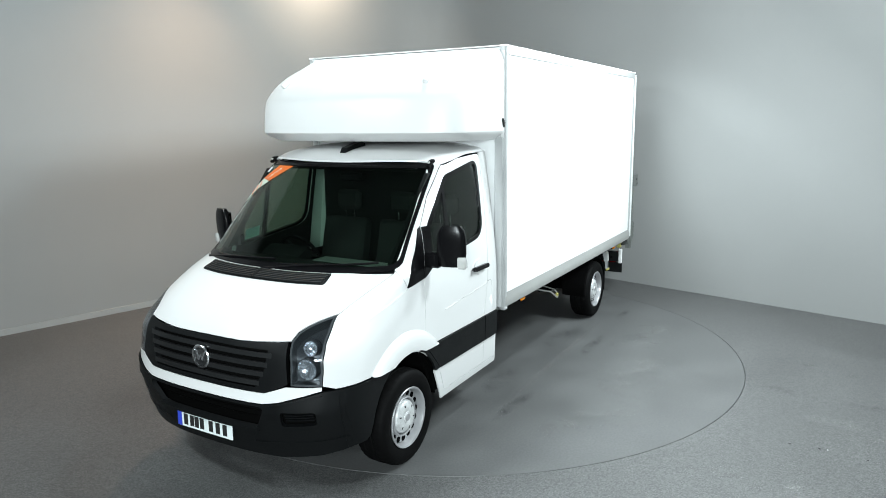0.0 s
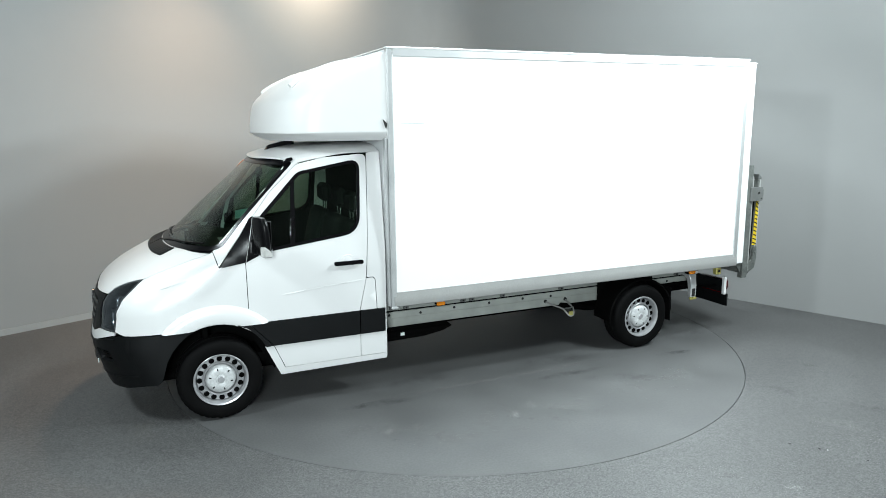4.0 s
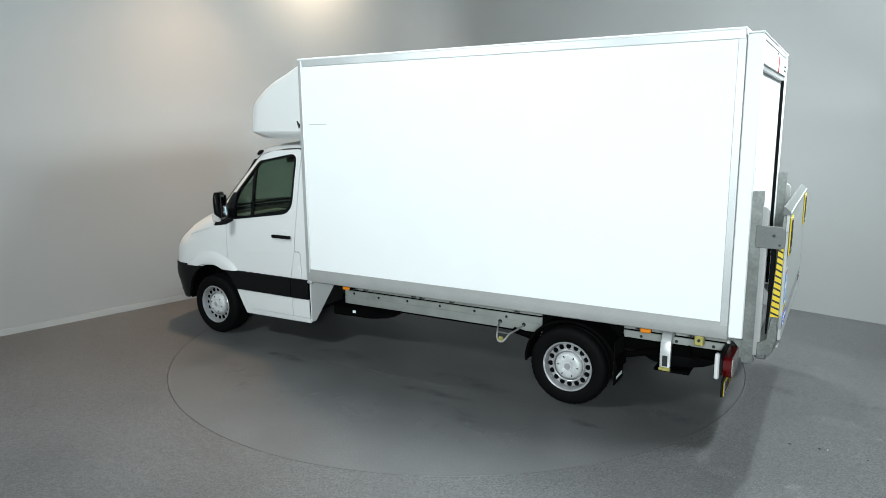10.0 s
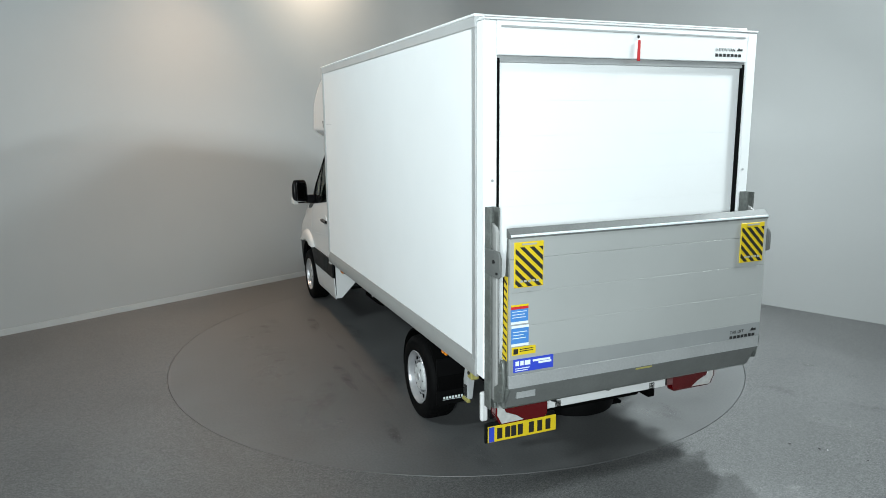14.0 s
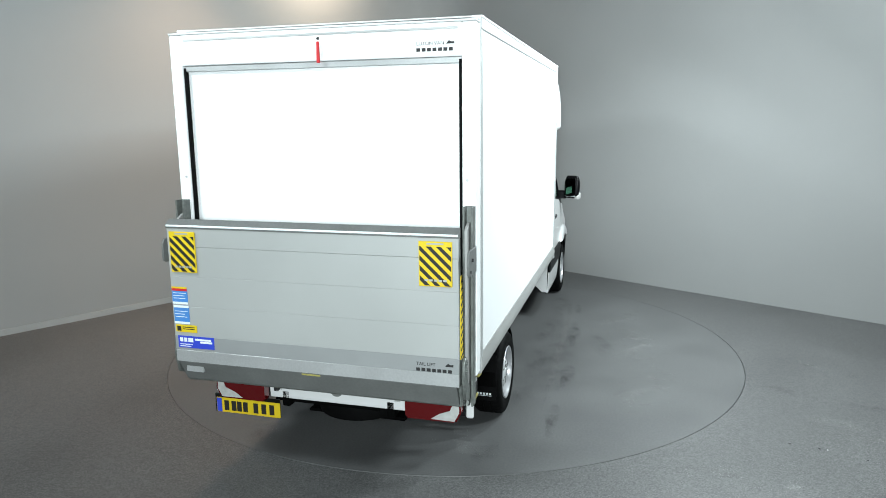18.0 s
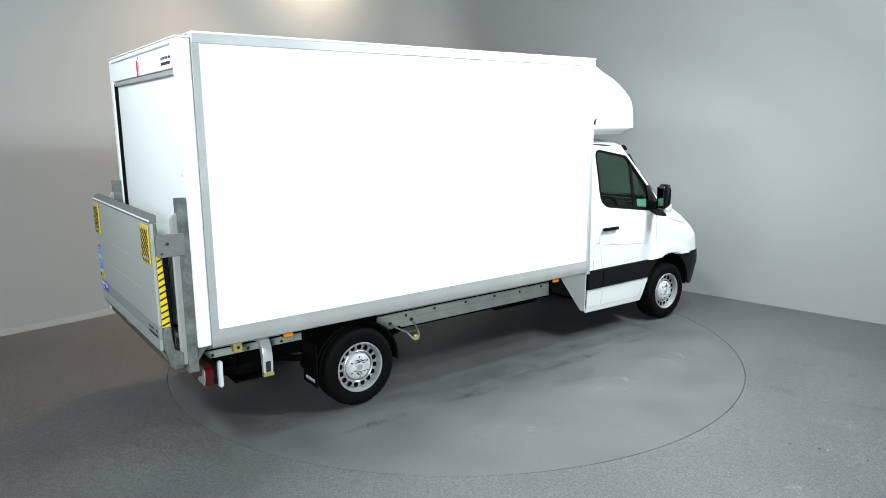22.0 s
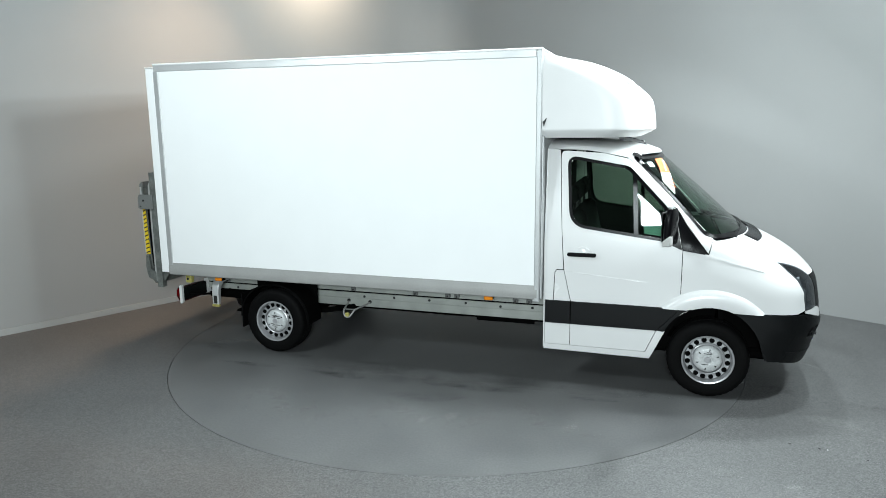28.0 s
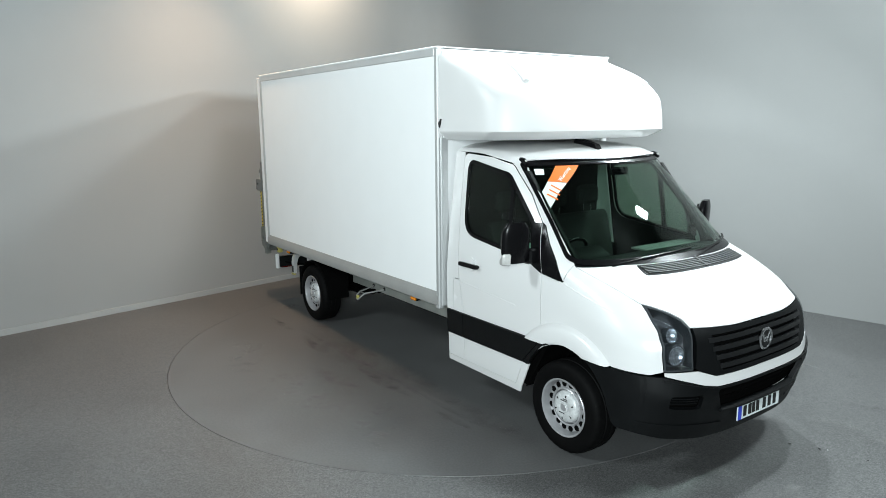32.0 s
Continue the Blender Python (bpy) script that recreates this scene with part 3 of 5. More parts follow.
both("wheel_arch_flare", flare_mesh(), PAINT, wings)
both("wing_crease", skin([(2.99, 1.136), (2.52, 1.266), (2.52, 1.280), (2.99, 1.142)], S, off=0.006, thick=0.01), PAINT, wings)
both("rear_arch_trim", skin([(2.342, 0.787), (2.153, 0.577), (2.212, 0.572), (2.25, 0.64), (2.300, 0.70), (2.36, 0.755), (2.435, 0.787)], S, off=0.012, thick=0.02), BLACK)
both("windscreen_pillar", skin([(2.578, 1.400), (2.545, 1.286), (2.365, 1.520), (2.285, 1.650)] + [p for p in inset(DOOR, -0.005) if p[0] > 1.845 and p[1] > 1.665] + [(1.925, 2.090), (2.06, 1.952), (2.30, 1.697), (2.47, 1.515)], S), PAINT)
both("mirror_corner_trim", skin([(2.540, 1.276), (2.338, 1.305), (2.258, 1.665), (2.280, 1.648), (2.360, 1.518)], S, off=0.004), GLOSS)
liner = [(2.60 + 0.45 * math.cos(radians(a)), 0.36 + 0.45 * math.sin(radians(a))) for a in range(0, 181, 10)]
for s in (1, -1):
    bm = bmesh.new()
    inner = [bm.verts.new((x, s * 0.55, z)) for x, z in liner]
    outer = [bm.verts.new((x, s * min(0.95, side_at(x, z) - 0.02), z)) for x, z in liner]
    for i in range(len(liner) - 1):
        bm.faces.new((inner[i], inner[i + 1], outer[i + 1], outer[i]))
    bm.faces.new(inner)
    part("wheel_arch_liner", bm, DARK, van)

# ---- nose ----
windscreen = part("windscreen", skin(rounded([(-0.900, 1.420), (0.900, 1.420), (0.805, 2.080), (-0.805, 2.080)], 0.05), F, thick=0.006, step=0.07), SCREEN, van, "raked green-tinted windscreen with a sloping sticker")
part("windscreen_seal", skin(rounded([(-0.912, 1.400), (0.912, 1.400), (0.815, 2.098), (-0.815, 2.098)], 0.05), F, [rounded([(-0.890, 1.432), (0.890, 1.432), (0.797, 2.066), (-0.797, 2.066)], 0.05)], off=0.004, thick=0.012, step=0.06), GLOSS, windscreen)
nose = [(-0.648, 1.084), (-0.3, 1.066), (0.3, 1.066), (0.648, 1.084), (0.660, 1.132), (0.696, 1.162), (0.735, 1.184), (0.772, 1.200)] + BONNET_EDGE + [(0.6, 1.404), (-0.6, 1.404)] + [(-y, z) for y, z in reversed(BONNET_EDGE)] + [(-0.772, 1.200), (-0.735, 1.184), (-0.696, 1.162), (-0.660, 1.132)]
bonnet = part("bonnet", skin(nose, F, step=0.04), PAINT, van, "short sloping white bonnet")
part("cowl", skin([(-0.89, 1.396), (0.89, 1.396), (0.90, 1.412), (-0.90, 1.412)], F, off=-0.02, thick=0.02), BLACK, van)
vent = part("bonnet_vent", skin(rounded([(-0.585, 1.347), (0.585, 1.347), (0.560, 1.396), (-0.560, 1.396)], 0.012), F, off=0.004, thick=0.02, step=0.04), BLACK, bonnet, "black slatted air intake")
for i in range(6):
    z = 1.353 + i * 0.0072
    for y0, y1 in ((-0.555, -0.012), (0.012, 0.555)):
        part("vent_slat", skin([(y0, z), (y1, z), (y1, z + 0.0030), (y0, z + 0.0030)], F, off=0.012, thick=0.012, step=0.08), VENTGREY, vent)
part("vent_divider", skin([(-0.010, 1.350), (0.010, 1.350), (0.010, 1.394), (-0.010, 1.394)], F, off=0.013, thick=0.012, step=0.03), BLACK, vent)
GRILLE = [(-0.640, 1.076), (-0.3, 1.060), (0.3, 1.060), (0.640, 1.076), (0.672, 0.832), (0.640, 0.812), (0.522, 0.766), (-0.522, 0.766), (-0.640, 0.812), (-0.672, 0.832)]
# set-back near-black sheet standing for the shade between the slats
grille = part("grille", skin(GRILLE, F, off=-0.035), HOLESHADE, van, "black slatted plastic radiator grille")
frame_in = [(-0.53, 1.030), (0.53, 1.030), (0.52, 0.92), (0.46, 0.795), (-0.46, 0.795), (-0.52, 0.92)]
part("grille_frame", skin(GRILLE, F, [frame_in], off=0.004, thick=0.04, step=0.05), BLACK, grille)
for z in (0.826, 0.884, 0.942, 1.000):
    w = 0.56 - (1.0 - z) * 0.42
    part("grille_slat", skin([(-w, z - 0.018), (w, z - 0.018), (w, z + 0.012), (-w, z + 0.012)], F, off=0.006, thick=0.030, step=0.06), SLAT, grille)
badge = part("badge", lathe([(0.060, 0.0), (0.078, 0.0), (0.080, 0.008), (0.074, 0.014), (0.064, 0.012), (0.060, 0.0)], 40, "x", (FRONT(0.925) + 0.007, 0, 0.925)), CHROME, grille, "round chrome badge")
part("badge_ground", lathe([(0.0, 0.002), (0.062, 0.002), (0.062, -0.01), (0.0, -0.01)], 32, "x", (FRONT(0.925) + 0.007, 0, 0.925)), INK, badge)
for y0, z0, y1, z1 in ((-0.045, 0.965, -0.012, 0.905), (0.045, 0.965, 0.012, 0.905), (-0.02, 0.90, 0.0, 0.935), (0.02, 0.90, 0.0, 0.935)):
    part("badge_bar", tube([(FRONT(0.925) + 0.013, y0, z0), (FRONT(0.925) + 0.013, y1, z1)], 0.007, 8), CHROME, badge)
part("front_lip", skin([(-0.522, 0.763), (0.522, 0.763), (0.66, 0.812), (0.853, 0.809), (0.853, 0.787), (0.62, 0.715), (0.52, 0.697), (-0.52, 0.697), (-0.62, 0.715), (-0.853, 0.787), (-0.853, 0.809), (-0.66, 0.812)], F, off=0.004), PAINT, van)
for s in (1, -1):
    lamp_outline = [(s * y, z) for y, z in [(0.690, 0.822)] + [(y - 0.004, z) for y, z in LAMP_EDGE] + [(0.770, 1.192), (0.735, 1.176), (0.700, 1.154), (0.668, 1.124), (0.656, 1.078), (0.682, 0.96)]]
    lamp = part("headlight", skin(lamp_outline, F, off=-0.10), LAMPSHELL, van, "tall smoked headlight with two round reflectors")
    part("lens_cover", skin(lamp_outline, F, off=0.003, thick=0.004), LENS, lamp, "clear lamp cover")
    part("lamp_rim", skin(lamp_outline, F, [inset(lamp_outline, 0.010)], off=0.0, thick=0.105), LAMPSHELL, lamp)
    for y, z, r in ((0.765, 1.055, 0.048), (0.768, 0.912, 0.066)):
        e = 1e-3
        n = Vector((1, -s * (front_at(y + e, z) - front_at(y - e, z)) / (2 * e), -(front_at(y, z + e) - front_at(y, z - e)) / (2 * e))).normalized()
        aim = (n + Vector((1.8, 0, 0))).normalized()
        turned = Matrix.Translation(Vector((front_at(y, z), s * y, z)) - n * 0.048) @ aim.to_track_quat("Z", "Y").to_matrix().to_4x4()
        bowl = lathe([(0, -0.040), (r * 0.35, -0.036), (r * 0.7, -0.026), (r * 0.95, -0.010), (r, -0.004), (r, -0.05)], 28, "z")
        bmesh.ops.transform(bowl, matrix=turned, verts=bowl.verts)
        part("reflector", bowl, LAMPBOWL, lamp)
        hood = lathe([(r * 1.01, -0.05), (r * 1.01, 0.006), (r * 1.08, 0.006), (r * 1.10, -0.05)], 28, "z")
        for f in [f for f in hood.faces if len(f.verts) > 8]:
            hood.faces.remove(f)
        bmesh.ops.transform(hood, matrix=turned, verts=hood.verts)
        part("reflector_hood", hood, LAMPSHELL, lamp)
BUMP = [(-0.55, 0.310), (0.55, 0.310), (0.80, 0.335), (0.93, 0.365), (0.945, 0.50), (0.945, 0.780), (0.862, 0.780), (0.62, 0.708), (0.52, 0.690), (-0.52, 0.690), (-0.62, 0.708), (-0.862, 0.780), (-0.945, 0.780), (-0.945, 0.50), (-0.93, 0.365), (-0.80, 0.335)]
MOUTH = rounded([(-0.44, 0.522), (0.44, 0.522), (0.535, 0.678), (-0.535, 0.678)], 0.03)
FOGS = [rounded([(s * 0.62, 0.550), (s * 0.82, 0.568), (s * 0.83, 0.658), (s * 0.635, 0.655)], 0.02) for s in (1, -1)]
bumper = part("front_bumper", skin(BUMP, F, [MOUTH] + FOGS, off=0.010, thick=0.03), BLACK, van, "black textured plastic front bumper")
both("bumper_end", skin([(2.775, 0.780), (2.835, 0.745), (2.89, 0.695), (2.945, 0.63), (2.985, 0.555), (3.01, 0.47), (3.03, 0.40), (3.06, 0.372)] + [(front_at(0.915, z), z) for z in (0.367, 0.42)] + [(front_at(0.925, z), z) for z in (0.50, 0.60, 0.70, 0.780)], S, off=0.010, thick=0.03), BLACK, bumper)
# plain near-black sheet as the mouth's shade; its bars are darkened to match
part("mouth_shade", skin([(-0.58, 0.48), (0.58, 0.48), (0.64, 0.735), (-0.64, 0.735)], F, off=-0.05), HOLESHADE, bumper)
for z in (0.565, 0.61, 0.65):
    part("mouth_bar", skin([(-0.5, z - 0.006), (0.5, z - 0.006), (0.5, z + 0.006), (-0.5, z + 0.006)], F, off=-0.040, thick=0.012, step=0.08), DARK, bumper)
part("bumper_step", skin(rounded([(-0.47, 0.508), (0.47, 0.508), (0.45, 0.526), (-0.45, 0.526)], 0.008), F, off=0.030, thick=0.04), BLACK, bumper)
both("bumper_crease", skin([(0.40, 0.400), (0.93, 0.450), (0.93, 0.458), (0.40, 0.415)], F, off=0.016, thick=0.02), BLACK, bumper)
both("bumper_ledge", skin([(0.56, 0.690), (0.86, 0.745), (0.86, 0.760), (0.60, 0.702)], F, off=0.018, thick=0.02), BLACK, bumper)
for s in (1, -1):
    # near-black sheet for the shade inside the fog lamp opening
    part("fog_recess", skin([(s * 0.59, 0.53), (s * 0.85, 0.55), (s * 0.86, 0.675), (s * 0.59, 0.675)], F, off=-0.04), HOLESHADE, bumper)
    for z in (0.583, 0.602, 0.621):
        part("fog_slat", skin([(s * 0.65, z), (s * 0.815, z + 0.008), (s * 0.815, z + 0.014), (s * 0.65, z + 0.006)], F, off=-0.008, thick=0.012), BLACK, bumper)


def number_plate(x, y0, z0, out, field, parent):
    """A plate 0.52 m wide whose characters are plain bars."""
    a, b = (x, x + 0.008 * out) if out > 0 else (x + 0.008 * out, x)
    plate = part("number_plate", box(a, b, y0 - 0.26, y0 + 0.26, z0 - 0.056, z0 + 0.056, 0.002), field, parent)
    f = x + 0.0085 * out
    lo, hi = min(f, f + 0.002 * out), max(f, f + 0.002 * out)
    d = -out
    part("blue_band", box(lo, hi, min(y0 + d * 0.255, y0 + d * 0.215), max(y0 + d * 0.255, y0 + d * 0.215), z0 - 0.052, z0 + 0.052), DEEP, plate)
    for k in (-0.175, -0.115, -0.070, -0.020, 0.065, 0.130, 0.195):
        c = y0 - d * k
        part("bar", box(lo, hi, c - 0.019, c + 0.019, z0 - 0.038, z0 + 0.038), INK, plate)
    return plate


number_plate(FRONT(0.45) + 0.020, -0.02, 0.447, 1, WHITE, bumper)

# wipers
for y0, y1, z1 in ((0.10, 0.80, 1.445), (-0.62, 0.05, 1.445)):
    wiper = part("wiper", tube([(front_at(y0 + (y1 - y0) * i / 8, 1.435 + 0.012 * i / 8) + 0.014, y0 + (y1 - y0) * i / 8, 1.428 + 0.030 * i / 8) for i in range(9)], 0.008, 8), GLOSS, van)
    part("wiper_arm", tube([(front_at(y0 - 0.10, 1.40) + 0.015, y0 - 0.10, 1.398), (front_at(y0 + 0.2, 1.44) + 0.025, y0 + 0.20, 1.435), (front_at(y0 + 0.4, 1.45) + 0.02, y0 + 0.40, 1.445)], 0.010, 8), GLOSS, wiper)

# roof
ROOF_EDGE = curve([(1.10, 2.165), (1.45, 2.155), (1.65, 2.128), (1.86, 2.085), (1.95, 2.055), (2.1, 1.98)])
ROOF_TOP = curve([(1.10, 2.245), (1.40, 2.24), (1.65, 2.225), (1.90, 2.190), (2.05, 2.145), (2.12, 2.112)])


def R(u, v):
    x = 1.15 + u * (front_at(v * 0.80, 2.100) + 0.012 * (1 - v * v) - 1.15)
    zb, w = ROOF_EDGE(x), side_at(min(x, 1.93), min(ROOF_EDGE(x), 2.165))
    return (x, v * w, zb + (ROOF_TOP(x) - zb) * max(0, 1 - abs(v) ** 3) ** 0.5)


roof = part("cab_roof", skin([(0, -1), (1, -1), (1, 1), (0, 1)], R, step=0.06, thick=0.012), PAINT, van)
part("roof_lining", skin([(0.02, -0.94), (0.93, -0.94), (0.93, 0.94), (0.02, 0.94)], R, step=0.1, off=-0.03, thick=0.01), TRIM, roof)
bm = bmesh.new()
rows = []
for i in range(25):
    v = -0.86 + 1.72 * i / 24
    x, y, z = R(1.0, v)
    rows.append([bm.verts.new((x + dx * (1 - abs(v) ** 4), y, z + dz)) for dx, dz in ((-0.05, 0.006), (0.000, 0.003), (0.007, -0.006), (0.005, -0.012), (-0.008, -0.012), (-0.05, -0.004))])
for p, q in zip(rows, rows[1:]):
    for i in range(6):
        bm.faces.new((p[i], p[(i + 1) % 6], q[(i + 1) % 6], q[i]))
bm.faces.new(rows[0])
bm.faces.new(rows[-1][::-1])
part("roof_visor", bm, PAINT, roof)
for s in (1, -1):
    lamp = part("roof_lamp_mount", prism([(1.880, 2.110), (1.955, 2.070), (1.965, 2.088), (1.935, 2.122), (1.888, 2.132)], "y", s * 0.782, s * 0.816, 0.005), GLOSS, roof, "black corner marker lamp mount")
    part("lens", box(1.935, 1.960, s * 0.799 - 0.010, s * 0.799 + 0.010, 2.098, 2.116, 0.005), CLEAR, lamp)
part("pod_support", prism([(1.70, 2.215), (1.98, 2.165), (1.95, 2.212), (1.72, 2.268)], "y", -0.032, 0.032, 0.004), GLOSS, roof)

# mirrors
for s in (1, -1):
    part("mirror_arm", box(2.222, 2.290, min(s * 0.90, s * 1.05), max(s * 0.90, s * 1.06), 1.375, 1.485, 0.014), GLOSS, van)
    bm = bmesh.new()
    rings = []
    for k in range(13):
        h = k / 12
        z = 1.385 + 0.300 * h
        sw = 1.0 - 0.34 * abs(2 * h - 1) ** 3.5
        ring = []
        for i in range(24):
            f = 2 * math.pi * i / 24
            c, d = math.cos(f), math.sin(f)
            ring.append(bm.verts.new((2.252 + 0.040 * sw * math.copysign(abs(c) ** 0.75, c) + 0.015 * h, s * (1.150 + 0.108 * sw * math.copysign(abs(d) ** 0.65, d)), z)))
        rings.append(ring)
    for p, q in zip(rings, rings[1:]):
        for i in range(24):
            bm.faces.new((p[i], p[(i + 1) % 24], q[(i + 1) % 24], q[i]))
    bm.faces.new(rings[0])
    bm.faces.new(rings[-1][::-1])
    bmesh.ops.bevel(bm, geom=[e for e in bm.edges if len(e.link_faces) == 2 and e.calc_face_angle(0) > 1.2], offset=0.02, segments=3, affect="EDGES")
    toe = Matrix.Translation((2.252, s * 1.06, 0)) @ Matrix.Rotation(radians(20 * s), 4, "Z") @ Matrix.Translation((-2.252, -s * 1.06, 0))
    bmesh.ops.transform(bm, matrix=toe, verts=bm.verts)
    head = part("wing_mirror", bm, GLOSS, van, "large black wing mirror with a clear indicator")
    pane = box(-0.005, 0.005, -0.072, 0.072, -0.125, 0.125, 0.003)
    bmesh.ops.transform(pane, matrix=toe @ Matrix.Translation((2.213, s * 1.150, 1.530)) @ Matrix.Rotation(radians(3 * s), 4, "Z"), verts=pane.verts)
    part("mirror_glass", pane, MIRROR, head)
    blinker = prism([(2.225, 1.372), (2.300, 1.376), (2.303, 1.455), (2.290, 1.468), (2.225, 1.415)], "y", s * 1.196, s * 1.262, 0.010)
    bmesh.ops.transform(blinker, matrix=toe, verts=blinker.verts)
    part("indicator", blinker, CLEAR, head, "clear ribbed indicator lens")
    part("mirror_foot", box(2.225, 2.285, min(s * 0.93, s * 1.07), max(s * 0.93, s * 1.07), 1.375, 1.405, 0.010), GLOSS, head)

# ---- cab inside ----
part("cab_back_wall", box(1.155, 1.195, -0.86, 0.86, 0.45, 2.15, 0.01), TRIM, van)
part("cab_back_skin", prism([(-0.52, 0.72), (0.52, 0.72), (0.90, 0.33), (0.962, 0.33), (0.975, 1.3), (0.87, 2.165), (0.6, 2.225), (-0.6, 2.225), (-0.87, 2.165), (-0.975, 1.3), (-0.962, 0.33), (-0.90, 0.33)], "x", 1.142, 1.154), PAINT, van)
part("cab_floor", box(1.16, 2.70, -0.88, 0.88, 0.42, 0.50), DARK, van)
part("firewall", box(2.66, 2.70, -0.86, 0.86, 0.45, 1.33), DARK, van)
dash = part("dashboard", prism([(2.66, 1.385), (2.45, 1.375), (2.23, 1.315), (2.13, 1.22), (2.17, 1.02), (2.30, 0.85), (2.66, 0.85)], "y", -0.86, 0.86, 0.02), TRIM, van, "dark grey dashboard")
part("instrument_hood", prism([(2.34, 1.36), (2.20, 1.43), (2.12, 1.36), (2.16, 1.24), (2.35, 1.24)], "y", -0.62, -0.22, 0.02), TRIM, dash)
part("dash_tray", box(2.30, 2.46, 0.05, 0.75, 1.365, 1.380, 0.004), material("grey_tray", (0.22, 0.23, 0.22), 0.5, vary=0.1), dash)
part("steering_column", tube([(2.25, -0.42, 1.20), (2.06, -0.42, 1.30)], 0.035), TRIM, dash)
bm = bmesh.new()
ring_m = Matrix.Translation((2.05, -0.42, 1.31)) @ Matrix.Rotation(radians(-62), 4, "Y")
rings = []
for i in range(36):
    a = 2 * math.pi * i / 36
    rings.append([bm.verts.new(ring_m @ Vector(((0.19 + 0.015 * math.cos(b)) * math.cos(a), (0.19 + 0.015 * math.cos(b)) * math.sin(a), 0.015 * math.sin(b)))) for b in [k * math.pi / 4 for k in range(8)]])
for i in range(36):
    p, q = rings[i], rings[(i + 1) % 36]
    for k in range(8):
        bm.faces.new((p[k], p[(k + 1) % 8], q[(k + 1) % 8], q[k]))
wheel_rim = part("steering_wheel", bm, GLOSS, van)
part("wheel_hub", lathe([(0, 0.02), (0.06, 0.015), (0.075, -0.02), (0, -0.02)], 20, "z"), TRIM, wheel_rim).matrix_basis = ring_m
for a in (0, 120, 240):
    part("spoke", tube([ring_m @ Vector((0, 0, 0)), ring_m @ Vector((0.18 * math.cos(radians(a + 90)), 0.18 * math.sin(radians(a + 90)), 0))], 0.014, 8), TRIM, wheel_rim)


def cab_seat(y, w):
    seat = part("seat", box(1.38, 1.90, y - w / 2, y + w / 2, 0.72, 0.90, 0.05), FABRIC, van, "dark grey fabric cab seat")
    back = prism([(1.42, 0.82), (1.28, 1.50), (1.34, 1.56), (1.42, 1.54), (1.58, 0.88)], "y", y - w / 2 + 0.01, y + w / 2 - 0.01, 0.03)
    part("backrest", back, FABRIC, seat)
    for c in ((y,) if w < 0.6 else (y - w / 4, y + w / 4)):
        part("headrest", box(1.27, 1.37, c - 0.13, c + 0.13, 1.615, 1.80, 0.035), FABRIC, seat)
        for d in (-0.05, 0.05):
            part("headrest_post", tube([(1.32, c + d, 1.53), (1.32, c + d, 1.63)], 0.006, 8), CHROME, seat)
    return seat


cab_seat(-0.45, 0.50)
cab_seat(0.36, 0.86)
part("rear_view_mirror", box(2.05, 2.075, 0.04, 0.26, 1.955, 2.02, 0.01), GLOSS, van)
for s in (1, -1):
    part("sun_visor", box(1.86, 2.02, s * 0.42 - 0.23, s * 0.42 + 0.23, 2.035, 2.055, 0.008), TRIM, van)
    part("grab_pillar", prism([(1.95, 2.03), (2.0, 2.03), (2.52, 1.42), (2.44, 1.42)], "y", s * 0.79, s * 0.82), TRIM, van)

# windscreen stickers
def on_screen(name, poly, mat, off=0.006, parent=None, label=""):
    return part(name, skin(poly, F, off=off, thick=0.002, step=0.06), mat, parent or windscreen, label)


sticker = on_screen("sticker", [(-0.400, 2.060), (-0.598, 2.060), (-0.730, 1.952), (-0.602, 1.940)], ORANGE, label="orange and white sticker")
on_screen("sticker_tail", [(-0.732, 1.950), (-0.806, 1.878), (-0.822, 1.768), (-0.715, 1.868), (-0.605, 1.937)], material("pale_sticker", (0.62, 0.72, 0.64), 0.5, vary=0.04), parent=sticker)
on_screen("tax_sticker", [(-0.760, 2.040), (-0.700, 2.040), (-0.720, 2.000), (-0.775, 2.000)], WHITE)


def screen_frame(y, z, dy, dz, off):
    """A pose on the windscreen whose x runs along (dy, dz)."""
    e = 1e-2
    p, u = Vector(F(y, z)), (Vector(F(y + dy * e, z + dz * e)) - Vector(F(y, z))).normalized()
    side = (Vector(F(y - dz * e, z + dy * e)) - Vector(F(y, z))).normalized()
    n = u.cross(side).normalized()
    m = Matrix((u, n.cross(u), n)).transposed().to_4x4()
    return Matrix.Translation(p + n * off) @ m


def lettering(text, size, m, mat, parent, name="lettering"):
    c = bpy.data.curves.new("letters", "FONT")
    c.body, c.size, c.extrude, c.align_x = text, size, 0.0006, "LEFT"
    tmp = new("letters", c)
    me = bpy.data.meshes.new_from_object(tmp)
    bpy.data.objects.remove(tmp)
    bpy.data.curves.remove(c)
    me.materials.clear()
    me.materials.append(mat)
    ob = new(name, me)
    ob.parent = parent
    ob.matrix_basis = m
    return ob


lettering("Warranty", 0.044, screen_frame(-0.642, 1.945, 0.826, 0.564, 0.010), WHITE, sticker)
for k in range(3):
    y, z = -0.698 - 0.031 * k, 1.914 - 0.031 * k
    on_screen("sticker_bar", [(y - 0.024, z + 0.014), (y + 0.016, z - 0.026), (y + 0.008, z - 0.034), (y - 0.032, z + 0.006)], ORANGE, off=0.009, parent=sticker)


